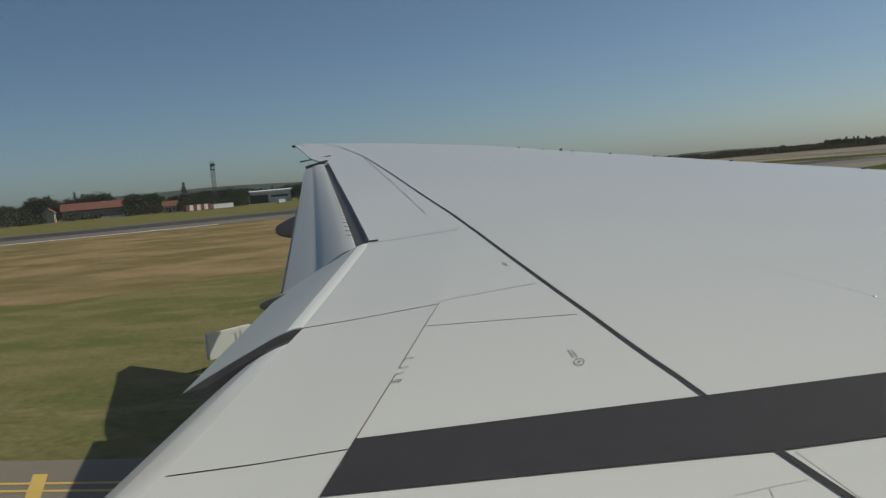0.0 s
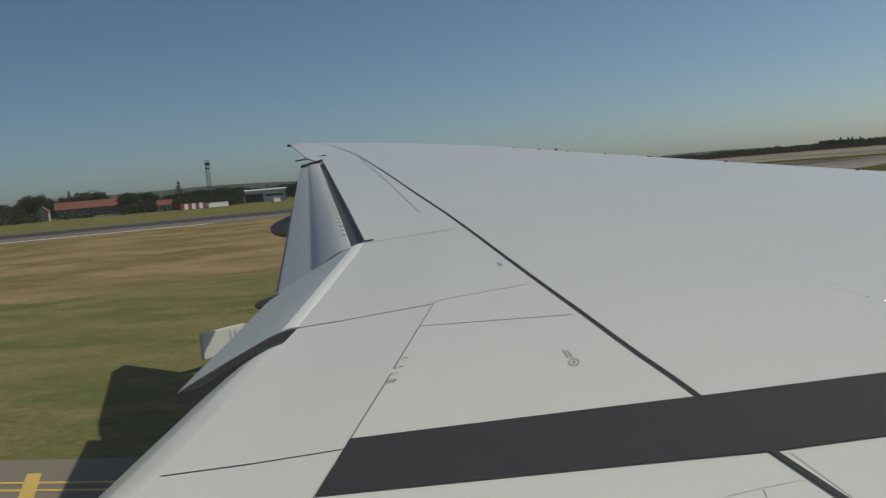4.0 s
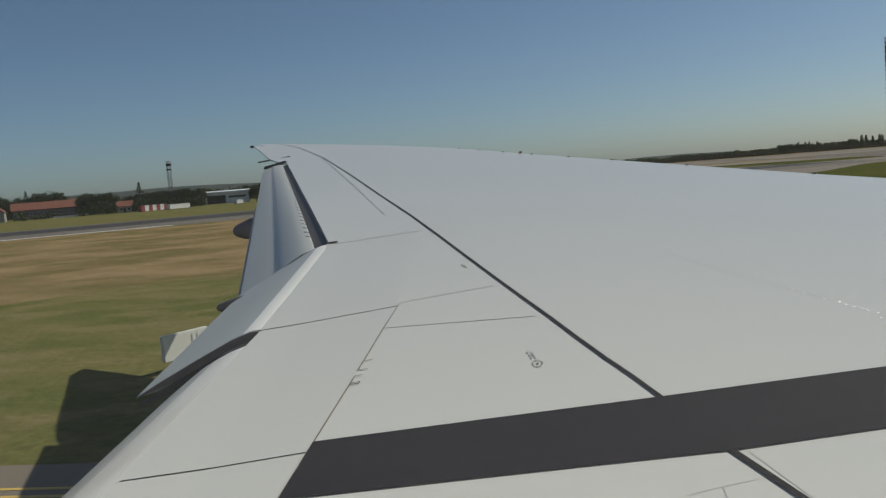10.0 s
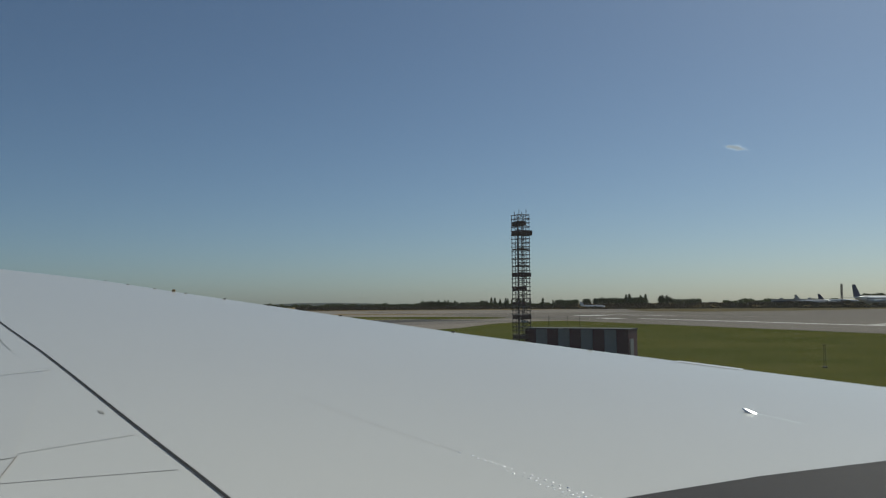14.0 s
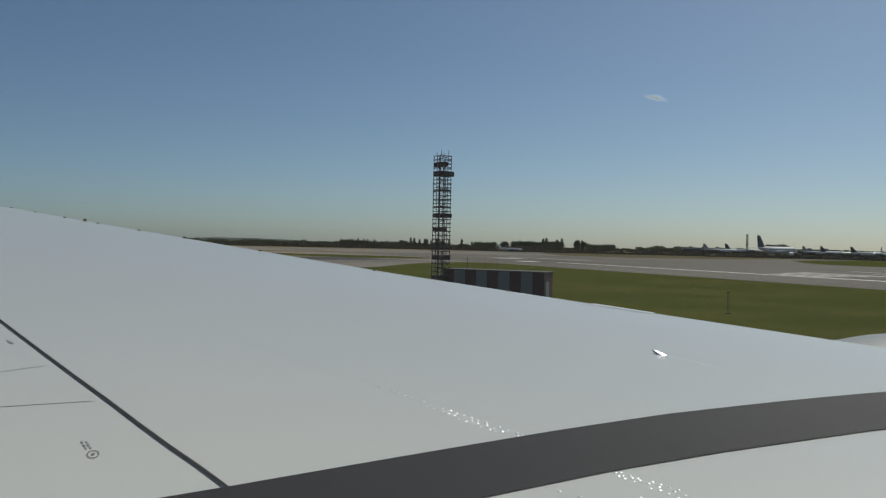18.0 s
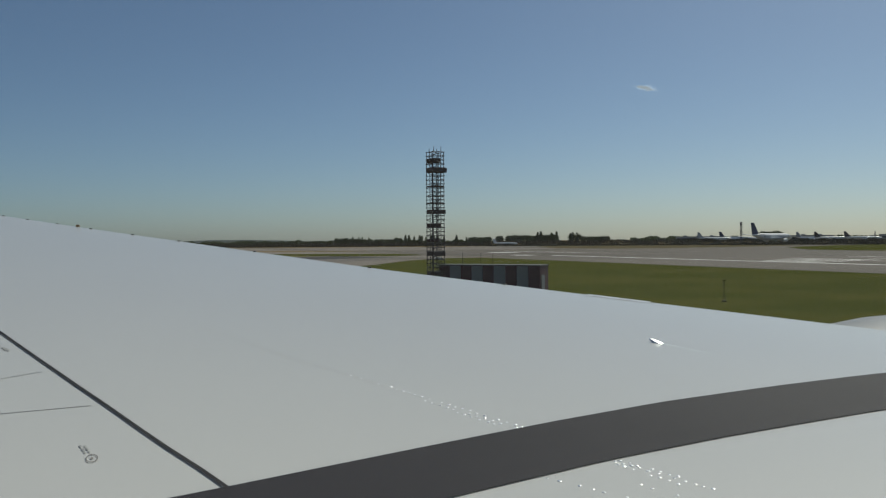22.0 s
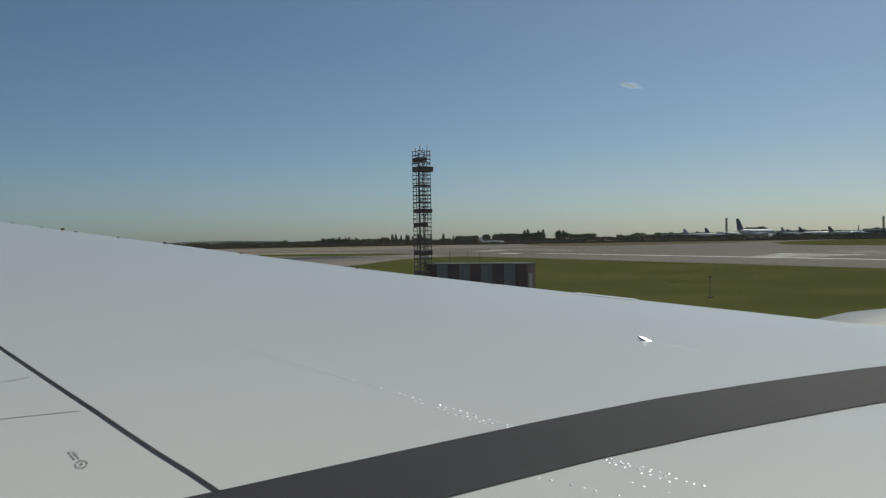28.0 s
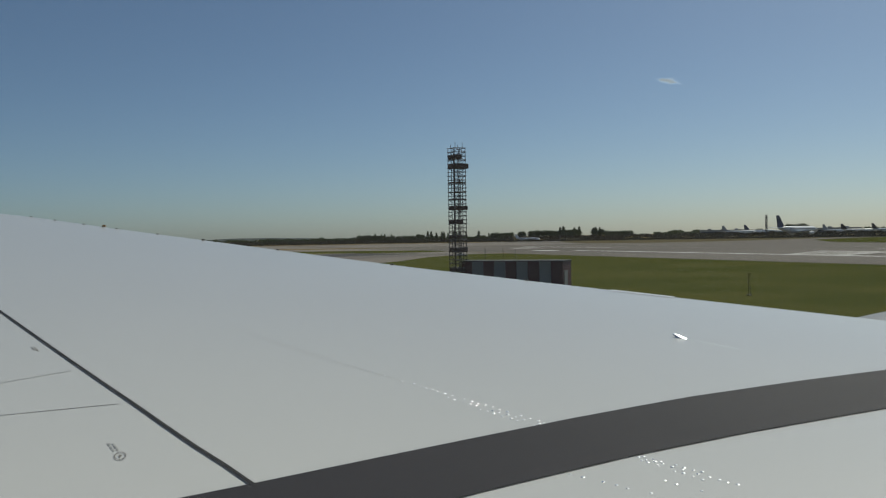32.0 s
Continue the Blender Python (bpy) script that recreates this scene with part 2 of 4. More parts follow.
DRY = grass_material("dry_grass", (0.172, 0.142, 0.060), (0.305, 0.218, 0.122), (0.240, 0.174, 0.092), 0.10, 0.42)
VERGE = grass_material("verge_grass", (0.126, 0.134, 0.045), (0.168, 0.156, 0.062), (0.216, 0.179, 0.088), 0.13, 0.42)
BARREN = grass_material("barren_grass", (0.118, 0.102, 0.056), (0.170, 0.138, 0.086), (0.140, 0.118, 0.070), 0.05, 0.3)
GREEN = grass_material("green_grass", (0.070, 0.080, 0.018), (0.100, 0.100, 0.027), (0.084, 0.089, 0.022), 0.07, 0.35)


def translucent(m, share):
    """Let part of the light pass through thin leaves."""
    n, l = m.node_tree.nodes, m.node_tree.links
    p = n["Principled BSDF"]
    t, mx = n.new("ShaderNodeBsdfTranslucent"), n.new("ShaderNodeMixShader")
    l.new(p.inputs["Base Color"].links[0].from_socket, t.inputs["Color"])
    mx.inputs[0].default_value = share
    l.new(p.outputs[0], mx.inputs[1])
    l.new(t.outputs[0], mx.inputs[2])
    l.new(mx.outputs[0], n["Material Output"].inputs["Surface"])


translucent(LEAF, 0.3)
translucent(SHADED_LEAF, 0.25)
translucent(PINE, 0.3)

PANE = bpy.data.materials.new("window_glazing")
PANE.use_nodes = True
_n, _l = PANE.node_tree.nodes, PANE.node_tree.links
_n.remove(_n["Principled BSDF"])
_clear, _gloss, _fres, _mix = (_n.new(k) for k in ("ShaderNodeBsdfTransparent", "ShaderNodeBsdfGlossy", "ShaderNodeFresnel", "ShaderNodeMixShader"))
_clear.inputs["Color"].default_value = (0.97, 0.98, 0.975, 1)
_gloss.inputs["Roughness"].default_value = 0.02
_fres.inputs["IOR"].default_value = 1.10
_l.new(_fres.outputs[0], _mix.inputs[0])
_l.new(_clear.outputs[0], _mix.inputs[1])
_l.new(_gloss.outputs[0], _mix.inputs[2])
_haze, _veil = _n.new("ShaderNodeBsdfTranslucent"), _n.new("ShaderNodeMixShader")
_haze.inputs["Color"].default_value = (0.88, 0.90, 0.92, 1)
_veil.inputs[0].default_value = 0.012
_l.new(_mix.outputs[0], _veil.inputs[1])
_l.new(_haze.outputs[0], _veil.inputs[2])
_l.new(_veil.outputs[0], _n["Material Output"].inputs["Surface"])

# emission stands in for the sunlight on the cloud
VAPOUR = bpy.data.materials.new("cloud_vapour")
VAPOUR.use_nodes = True
_n, _l = VAPOUR.node_tree.nodes, VAPOUR.node_tree.links
_n.remove(_n["Principled BSDF"])
_clear, _body, _mix = (_n.new(k) for k in ("ShaderNodeBsdfTransparent", "ShaderNodeEmission", "ShaderNodeMixShader"))
_body.inputs["Color"].default_value = (0.66, 0.74, 0.82, 1)
_body.inputs["Strength"].default_value = 1.3
_mix.inputs[0].default_value = 0.07
_l.new(_clear.outputs[0], _mix.inputs[1])
_l.new(_body.outputs[0], _mix.inputs[2])
_l.new(_mix.outputs[0], _n["Material Output"].inputs["Surface"])


# ---------------------------------------------------------------- mesh tools
def mesh_of(name, bm, mat, smooth=False):
    me = bpy.data.meshes.new(name)
    bm.normal_update()
    bm.to_mesh(me)
    bm.free()
    me.materials.append(mat)
    if smooth:
        me.polygons.foreach_set("use_smooth", [True] * len(me.polygons))
        me.set_sharp_from_angle(angle=radians(38))
    return me


def part(name, bm, mat, parent=None, label="", smooth=False):
    ob = new(name, mesh_of(name, bm, mat, smooth))
    if parent is not None:
        ob.parent = parent
    if label:
        tagged(ob, label)
    return ob


def again(ob, m, parent=None):
    """The same mesh once more as a part of its own."""
    o = new(ob.name.split(".")[0], ob.data)
    o.parent = parent if parent is not None else ob.parent
    o.matrix_basis = m
    return o


def thing(name, label, category, group="", at=None):
    ob = new(name)
    ob.empty_display_size = 0.3
    if at is not None:
        ob.matrix_basis = at
    return tagged(ob, label, category, group)


def box(size, m=Matrix(), bevel=0.0, bm=None):
    bm = bm or bmesh.new()
    made = bmesh.ops.create_cube(bm, size=1, matrix=m @ Matrix.Diagonal((*size, 1)))
    if bevel:
        edges = list({e for v in made["verts"] for e in v.link_edges})
        bmesh.ops.bevel(bm, geom=edges, offset=bevel, segments=2, affect="EDGES")
    return bm


def tube(a, b, r, bm=None, sides=8, r2=None):
    bm = bm or bmesh.new()
    a, b = Vector(a), Vector(b)
    d = b - a
    m = Matrix.Translation((a + b) / 2) @ d.to_track_quat("Z", "Y").to_matrix().to_4x4()
    bmesh.ops.create_cone(bm, cap_ends=True, segments=sides, radius1=r, radius2=r if r2 is None else r2, depth=d.length, matrix=m)
    return bm


def loft(rings, closed=True, caps=True):
    """A skin through rings of equal length."""
    bm = bmesh.new()
    vs = [[bm.verts.new(p) for p in ring] for ring in rings]
    k = len(vs[0])
    for a, b in zip(vs, vs[1:]):
        for i in range(k if closed else k - 1):
            j = (i + 1) % k
            bm.faces.new((a[i], a[j], b[j], b[i]))
    if caps and closed:
        bm.faces.new(vs[0][::-1])
        bm.faces.new(vs[-1])
    bmesh.ops.recalc_face_normals(bm, faces=bm.faces)
    return bm


def slab(corners, z, thick):
    """A flat plate with the outline given, its top at z."""
    bm = bmesh.new()
    top = [bm.verts.new((x, y, z)) for x, y in corners]
    low = [bm.verts.new((x, y, z - thick)) for x, y in corners]
    bm.faces.new(top)
    bm.faces.new(low[::-1])
    for i in range(len(top)):
        j = (i + 1) % len(top)
        bm.faces.new((top[i], low[i], low[j], top[j]))
    bmesh.ops.recalc_face_normals(bm, faces=bm.faces)
    return bm


# ---------------------------------------------------------------- ground, runways, taxiways
def sheet(name, mat, corners, z=0.0, label="", category="ground", thick=0.05):
    ob = new(name, mesh_of(name, slab(corners, z, thick), mat))
    return tagged(ob, label, category, kind="structure")


def strip(origin, way, a, b, left, right):
    """Outline of a band along a line: from a to b metres along it, between two offsets to its left."""
    o, w = Vector(origin), Vector(way).normalized()
    s = Vector((-w.y, w.x))
    return [tuple(o + w * u + s * v) for u, v in ((a, left), (b, left), (b, right), (a, right))]


def flat(name, parent, mat, corners, z, label=""):
    return part(name, slab(corners, z, 0.004), mat, parent, label)


ground = new("ground", mesh_of("ground", slab([(4600 * math.cos(i * math.pi / 24), 4600 * math.sin(i * math.pi / 24)) for i in range(48)], 0.0, 0.3), DRY))
tagged(ground, "dry yellow-green airfield grass reaching the horizon", "ground", kind="structure")

# the taxiway that the airliner rolls along
taxiway = sheet("taxiway", TAXI, [(-420, -26), (40, -26), (110, -26), (110, 26), (40, 15.6), (-420, 26.5)], 0.02, "worn grey asphalt taxiway under the airliner", "taxiway")
for i, off in enumerate((0.0, 0.42)):
    flat("edge_line", taxiway, LINE_Y, strip((-12.5, 14.9 + off), (0.995, -0.03), -400, 42, 0, 0.12), 0.028)
flat("hold_marking", taxiway, LINE_Y, [(-10.9, 13.8), (-10.55, 13.8), (-11.75, 15.9), (-12.1, 15.9)], 0.033)

# the runway beside the taxiway, seen beyond the wing's trailing edge
RA, WA = (-88, 150), (0.89, 0.45)
runway_side = sheet("runway_west", RUNWAY_GREY, strip(RA, WA, -900, 215, 0, 66), 0.02, "grey runway with a dark lane and white edge line", "runway")
flat("tarmac_lane", runway_side, TARMAC, strip(RA, WA, -900, 215, 26, 60), 0.028, "dark tarmac lane")
flat("edge_line", runway_side, LINE_W, strip(RA, WA, -900, 17, 0.6, 2.6), 0.028)
flat("edge_line", runway_side, LINE_W, strip(RA, WA, -900, -330, 58, 60), 0.036)
verge = sheet("verge", VERGE, [(-260, 22.0), (-60, 17.3), (24, 15.4), (24, 60), (10, 57), (-2, 61), (-14, 52), (-24, 55), (-33, 46), (-47, 50), (-60, 43), (-80, 46), (-160, 40)], 0.012, "mown greener grass strip along the taxiway", "grass")

sheet("far_verge", VERGE, strip(RA, WA, -900, 215, 66.5, 420), 0.010, "mown olive grass between the runway and the farm", "grass")

# the runway across the taxiway's end, seen beyond the leading edge
XB = 110.5
field = sheet("meadow", GREEN, [(24, 26.5), (XB, 26.5), (XB, 236), (108, 243), (103, 246), (97, 243), (91, 238), (77, 222), (58, 189), (24, 150)], 0.012, "mown deep green grass field between the pavements", "grass")
runway = sheet("runway_north", ASPHALT, [(XB, -400), (900, -400), (900, 640), (350, 664), (229, 668), (150, 700), (XB, 700)], 0.02,
               "wide grey-brown asphalt runway with white markings", "runway")
flat("edge_line", runway, LINE_W, [(XB + 32.8, -300), (XB + 34.8, -300), (XB + 34.8, 262), (XB + 32.8, 262)], 0.028)
for i in range(4):
    x, y = XB + 39 + i * 7.6, 146 + 2.0 * i
    flat("threshold_bar", runway, LINE_W, [(x, y), (x + 1.9, y), (x + 1.9, y + 19 + 3 * i), (x, y + 19 + 3 * i)], 0.028)
flat("faded_line", runway, LINE_W, [(XB + 76, 120), (XB + 77, 120), (XB + 77, 168), (XB + 76, 168)], 0.028)
flat("faded_line", runway, LINE_W, [(XB + 92, 60), (XB + 93.4, 60), (XB + 93.4, 190), (XB + 92, 190)], 0.028)
flat("faded_line", runway, LINE_W, [(XB + 70, 300), (XB + 71.5, 300), (XB + 71.5, 380), (XB + 70, 380)], 0.028)
flat("aiming_bar", runway, LINE_W, [(XB + 24, 268), (XB + 30, 265), (XB + 31, 275), (XB + 25, 278)], 0.028)
flat("aiming_bar", runway, LINE_W, [(XB + 44, 330), (XB + 54, 325), (XB + 55, 338), (XB + 45, 342)], 0.028)
flat("concrete_patch", runway, CONCRETE, [(XB + 8, 470), (XB + 140, 440), (XB + 150, 560), (XB + 110, 640), (XB + 10, 660)], 0.026, "pale concrete apron slab")
island = sheet("grass_island", GREEN, [(290, 40), (900, 40), (900, 560), (600, 508), (480, 455), (415, 421), (372, 392), (352, 366), (318, 326), (298, 298), (290, 268)], 0.04, "green grass island between pavements", "grass")
sheet("grass_strip", BARREN, [(262, 470), (264, 440), (272, 414), (300, 410), (372, 428), (470, 476), (900, 620), (900, 760), (420, 700), (349, 664), (300, 560)], 0.045, "olive brown grass strip beyond the runway", "grass")
crossing = sheet("taxiway_far", CONCRETE, [(24, 150), (58, 189), (77, 222), (91, 238), (103, 246), (XB - 0.5, 246), (XB - 0.5, 700), (-30, 900), (-30, 150)], 0.008, "pale concrete taxiway meeting the runway", "taxiway")
sheet("grass_island", GREEN, [(16, 352), (66, 326), (80, 296), (98, 292), (110, 298), (114, 315), (112, 333), (95, 351), (16, 420)], 0.045, "green grass island between pavements", "grass")
sheet("grass_island", DRY, [(10, 470), (84, 436), (128, 430), (132, 446), (92, 466), (10, 540)], 0.045, "dry grass island between pavements", "grass")
for y0, y1, x0, x1 in ((700, 740, 60, 900), (880, 910, 150, 1200)):
    sheet("far_taxiway", CONCRETE, [(x0, y0), (x1, y0 - 330), (x1, y1 - 330), (x0, y1)], 0.03, "distant pale concrete taxiway", "taxiway")


# ---------------------------------------------------------------- the airliner
def x_le(y):
    pts = ((-3, 0.3), (4.0, 0.5), (6.5, 0.76), (8.0, 1.06), (10.5, 1.38), (12.6, 1.30), (15, 1.17), (16.5, 1.09), (19.1, 0.78), (20.5, 1.0), (22.5, 1.60), (24.0, 2.7), (25.0, 3.6), (30, 5))
    back = next(p + (q - p) * (y - a) / (b - a) for (a, p), (b, q) in zip(pts, pts[1:]) if y <= b)
    return 12 - 0.684 * y - back


def x_rear(y):
    """Rear edge of the fixed upper skin."""
    pts = ((-3, -1.66), (2.8, -1.68), (5.0, -1.76), (7.65, -2.0), (10.5, -2.98), (17.25, -5.32), (17.5, -5.58), (18.7, -6.18), (21.7, -7.40), (23.84, -8.30), (25.0, -8.34), (30, -8.4))
    for (a, p), (b, q) in zip(pts, pts[1:]):
        if y <= b:
            return p + (q - p) * (y - a) / (b - a)
    return -8.4


def skin(x, y, lift=0.0):
    """Point of the wing's upper surface."""
    le, te = 12 - 0.684 * y, (-1.05 - 0.10 * y if y < 8.1 else -1.86 - 0.42 * (y - 8.1))
    c = min(max((le - x) / (le - te), 0.0), 1.3)
    z = 3.93 + 0.112 * y + 0.25 * c + (le - te) * 0.03 * min(c, 1.0) ** 0.6 * (1 - min(c, 1.0))
    return Vector((x, y, z + lift))


airliner = thing("airliner", "white wide-body airliner with light grey wing, rolling along the taxiway", "airliner",
                 at=Matrix.Translation((0, 0, EYE)) @ Matrix.Scale(SIZE, 4) @ Matrix.Translation((0, 0, -EYE)))

# wing: upper skin, rounded nose and under-skin in one closed shell
WING_Y = [-0.6 + i * 0.4 for i in range(52)] + [20.6 + i * 0.35 for i in range(13)]
rings = []
for y in WING_Y:
    xr, xl = x_rear(y), x_le(y)
    ch = xl - xr
    ring = [skin(xr + ch * (1 - (1 - i / 26) ** 1.0), y) for i in range(26)]
    ring += [skin(xl - ch * f, y) for f in (0.03, 0.018, 0.009, 0.003)]
    nose = skin(xl, y)
    th = 0.095 * ch
    for f in (0.0, 0.004, 0.015, 0.04, 0.1, 0.2, 0.35, 0.55, 0.75, 0.9):
        p = skin(xl - ch * f, y)
        ring.append(Vector((p.x + (0.012 * ch if f < 0.01 else 0), y, nose.z - 0.006 * ch - th * (f ** 0.5) * (1 - 0.55 * f) + 0.06 * ch * f)))
    p = skin(xr, y)
    ring.append(Vector((xr, y, p.z - 0.035)))
    rings.append(ring)
wing = part("wing", loft(rings), PAINT, airliner, "light grey painted wing skin", smooth=True)


def ribbon(name, pts, width, mat, parent, lift=0.005, label="", step=0.25):
    """A narrow strip laid on the wing's skin along a line of plan points."""
    bm = bmesh.new()
    last = None
    dense = []
    for (ax, ay), (bx, by) in zip(pts, pts[1:]):
        k = max(int(math.hypot(bx - ax, by - ay) / step), 1)
        dense += [(ax + (bx - ax) * i / k, ay + (by - ay) * i / k) for i in range(k)]
    dense.append(pts[-1])
    for i, (x, y) in enumerate(dense):
        nx, ny = dense[min(i + 1, len(dense) - 1)]
        px, py = dense[max(i - 1, 0)]
        d = Vector((nx - px, ny - py)).normalized() * (width if isinstance(width, float) else width[0] + (width[1] - width[0]) * i / (len(dense) - 1)) / 2
        row = [bm.verts.new(skin(x - d.y, y + d.x, lift)), bm.verts.new(skin(x + d.y, y - d.x, lift))]
        if last:
            bm.faces.new((last[0], last[1], row[1], row[0]))
        last = row
    bmesh.ops.recalc_face_normals(bm, faces=bm.faces)
    return part(name, bm, mat, parent, label)


def patch(name, quad, mat, parent, lift, label="", nu=24, nv=4):
    """A four-sided plan area laid on the skin."""
    bm = bmesh.new()
    a, b, c, d = (Vector(q) for q in quad)
    g = []
    for i in range(nu + 1):
        lo, hi = a.lerp(b, i / nu), d.lerp(c, i / nu)
        g.append([bm.verts.new(skin(*lo.lerp(hi, j / nv), lift)) for j in range(nv + 1)])
    for i in range(nu):
        for j in range(nv):
            bm.faces.new((g[i][j], g[i + 1][j], g[i + 1][j + 1], g[i][j + 1]))
    bmesh.ops.recalc_face_normals(bm, faces=bm.faces)
    return part(name, bm, mat, parent, label)


# walkway band and the long spar seam
BAND_UP = ((-0.975, 3.29), (0.46, 3.595), (1.5, 3.84), (2.22, 4.01), (3.07, 4.19), (4.05, 4.34), (5.01, 4.47), (6.4, 4.62))
BAND_LOW = ((-0.975, 2.81), (0.64, 3.06), (1.42, 3.25), (2.19, 3.42), (2.95, 3.55), (4.17, 3.72), (5.2, 3.84), (6.4, 3.97))


def along(line, x):
    for (a, p), (b, q) in zip(line, line[1:]):
        if x <= b:
            return p + (q - p) * (x - a) / (b - a)
    return line[-1][1]


bm = bmesh.new()
last = None
for i in range(61):
    x = -0.975 + 7.375 * i / 60
    row = [bm.verts.new(skin(x, along(BAND_LOW, x) + (along(BAND_UP, x) - along(BAND_LOW, x)) * j / 4, 0.006)) for j in range(5)]
    if last:
        for j in range(4):
            bm.faces.new((last[j], row[j], row[j + 1], last[j + 1]))
    last = row
bmesh.ops.recalc_face_normals(bm, faces=bm.faces)
part("walkway_band", bm, BAND, wing, "dark charcoal walkway stripe painted across the wing")
ribbon("spar_seam", [(0.46, 3.58), (0.37, 3.84), (0.26, 4.13), (0.14, 4.47), (0.00, 4.88), (-0.17, 5.36), (-0.38, 5.96), (-0.65, 6.74), (-0.99, 7.73), (-1.45, 9.04), (-2.09, 10.77), (-3.06, 13.45), (-3.73, 15.27), (-4.78, 18.08), (-6.52, 22.19), (-7.60, 24.20)], (0.021, 0.015), SEAM, wing, 0.007, "black sealed seam along the wing")
ribbon("spar_seam", [(0.63, 3.07), (0.77, 2.72), (1.1, 1.9), (1.5, 0.6)], 0.026, SEAM, wing, 0.007)
ribbon("fine_seam", [(0.69, 3.06), (0.80, 2.73), (1.25, 1.6)], 0.004, FAINT, wing, 0.003)
ribbon("fine_seam", [(-1.76, 9.18), (-2.77, 12.17), (-4.69, 17.75)], (0.004, 0.008), SEAM, wing, 0.006)
ribbon("fine_seam", [(-0.965, 5.36), (-0.97, 4.86), (-0.97, 4.14)], 0.0068, THIN, wing, 0.006)
ribbon("fine_seam", [(-0.968, 4.05), (-0.968, 3.9), (-0.98, 2.2), (-0.98, 0.4)], 0.0068, THIN, wing, 0.006)
ribbon("fine_seam", [(-0.98, 3.193), (-1.66, 2.990)], 0.0085, SEAM, wing, 0.0045)
ribbon("fine_seam", [(-0.97, 5.330), (-1.755, 4.944)], 0.0085, SEAM, wing, 0.0045)
ribbon("fine_seam", [(-0.97, 4.86), (-0.08, 4.92)], 0.0058, SEAM, wing, 0.002)
ribbon("fine_seam", [(-0.97, 5.42), (-0.36, 5.72)], 0.010, FAINT, wing, 0.005)
ribbon("fine_seam", [(-1.97, 7.66), (-1.21, 8.06)], 0.016, FAINT, wing, 0.005)
ribbon("fine_seam", [(1.55, 4.95), (1.19, 5.66), (0.69, 6.85)], 0.003, FAINT, wing, 0.002)
ribbon("fine_seam", [(0.43, 2.75), (0.55, 2.80), (0.69, 2.85)], 0.003, FAINT, wing, 0.003)
ribbon("fine_seam", [(0.55, 2.80), (0.55, 2.4)], 0.003, FAINT, wing, 0.003)

# spoiler panels, each a thin plate on the skin
for quad in (((-1.665, 2.992), (-0.980, 3.196), (-0.972, 5.326), (-1.745, 4.943)), ((-1.655, 0.5), (-0.985, 0.5), (-0.982, 3.189), (-1.66, 2.988))):
    patch("spoiler", quad, PANEL, wing, 0.003, "light grey spoiler panel", 8, 10)
patch("spoiler", ((-1.76, 4.947), (-0.975, 5.332), (-1.25, 8.0), (-1.98, 7.62)), PANEL, wing, 0.003, "light grey spoiler panel", 8, 10)

# small marks: target ring, unreadable stencils, hinge clips
cx, cy = -0.065, 4.095
for name, r0, r1 in (("target_ring", 0.022, 0.026), ("target_dot", 0.001, 0.0065)):
    bm = bmesh.new()
    prev = None
    for i in range(29):
        a = math.tau * i / 28
        row = [bm.verts.new(skin(cx + r * math.cos(a), cy + r * 2.0 * math.sin(a), 0.004)) for r in (r0, r1)]
        if prev:
            bm.faces.new((prev[0], prev[1], row[1], row[0]))
        prev = row
    part(name, bm, THIN, wing, "small black ring mark" if r1 > 0.01 else "")
# lines of unreadable stencil, each of short bars
for i, cuts in enumerate((((0.0, 0.3), (0.42, 0.7), (0.78, 1.0)), ((0.05, 0.2), (0.3, 0.66), (0.74, 0.95)))):
    for f0, f1 in cuts:
        ax, ay = -0.120 + 0.020 * i, 4.285 - 0.004 * i
        ribbon("stencil_bar", [(ax + 0.027 * f, ay - 0.115 * f) for f in (f0, f1)], 0.009, STENCIL, wing, 0.004)
for i in range(2):
    ribbon("stencil_bar", [(-0.655 + 0.02 * i, 6.44 - 0.02 * i), (-0.625 + 0.02 * i, 6.34 - 0.02 * i)], 0.012, STENCIL, wing, 0.004)
# thin hinge clips along the spoiler seam
for y, out, bend in ((4.275, 0.045, 0.0), (4.14, 0.045, -0.006), (4.05, 0.036, 0.0), (3.955, 0.045, 0.0), (3.93, 0.043, 0.0)):
    ribbon("hinge_clip", [(-0.968, y), (-0.968 + out, y + 0.012 + bend)], 0.0062, SEAM, wing, 0.0055)
ribbon("hinge_clip", [(-0.923, 3.967), (-0.924, 3.942)], 0.004, SEAM, wing, 0.0055)


def flap(name, y0, y1, section0, section1, mat, label, thick=0.05, n=10):
    """A drooped surface behind the skin's rear edge: section points are (aft, up) from that edge."""
    rows = []
    for i in range(n + 1):
        f = i / n
        y = y0 + (y1 - y0) * f
        p = skin(x_rear(y), y)
        top = [Vector((p.x + a0 + (a1 - a0) * f, y, p.z + h0 + (h1 - h0) * f)) for (a0, h0), (a1, h1) in zip(section0, section1)]
        k = len(top)
        low = [Vector((q.x, y, q.z - thick * (1 - j / (k - 1)) ** 0.7 * (4 if j else 2.2) - 0.008)) for j, q in enumerate(top)][::-1]
        rows.append(top + low)
    return part(name, loft(rows), mat, airliner, label, smooth=False)


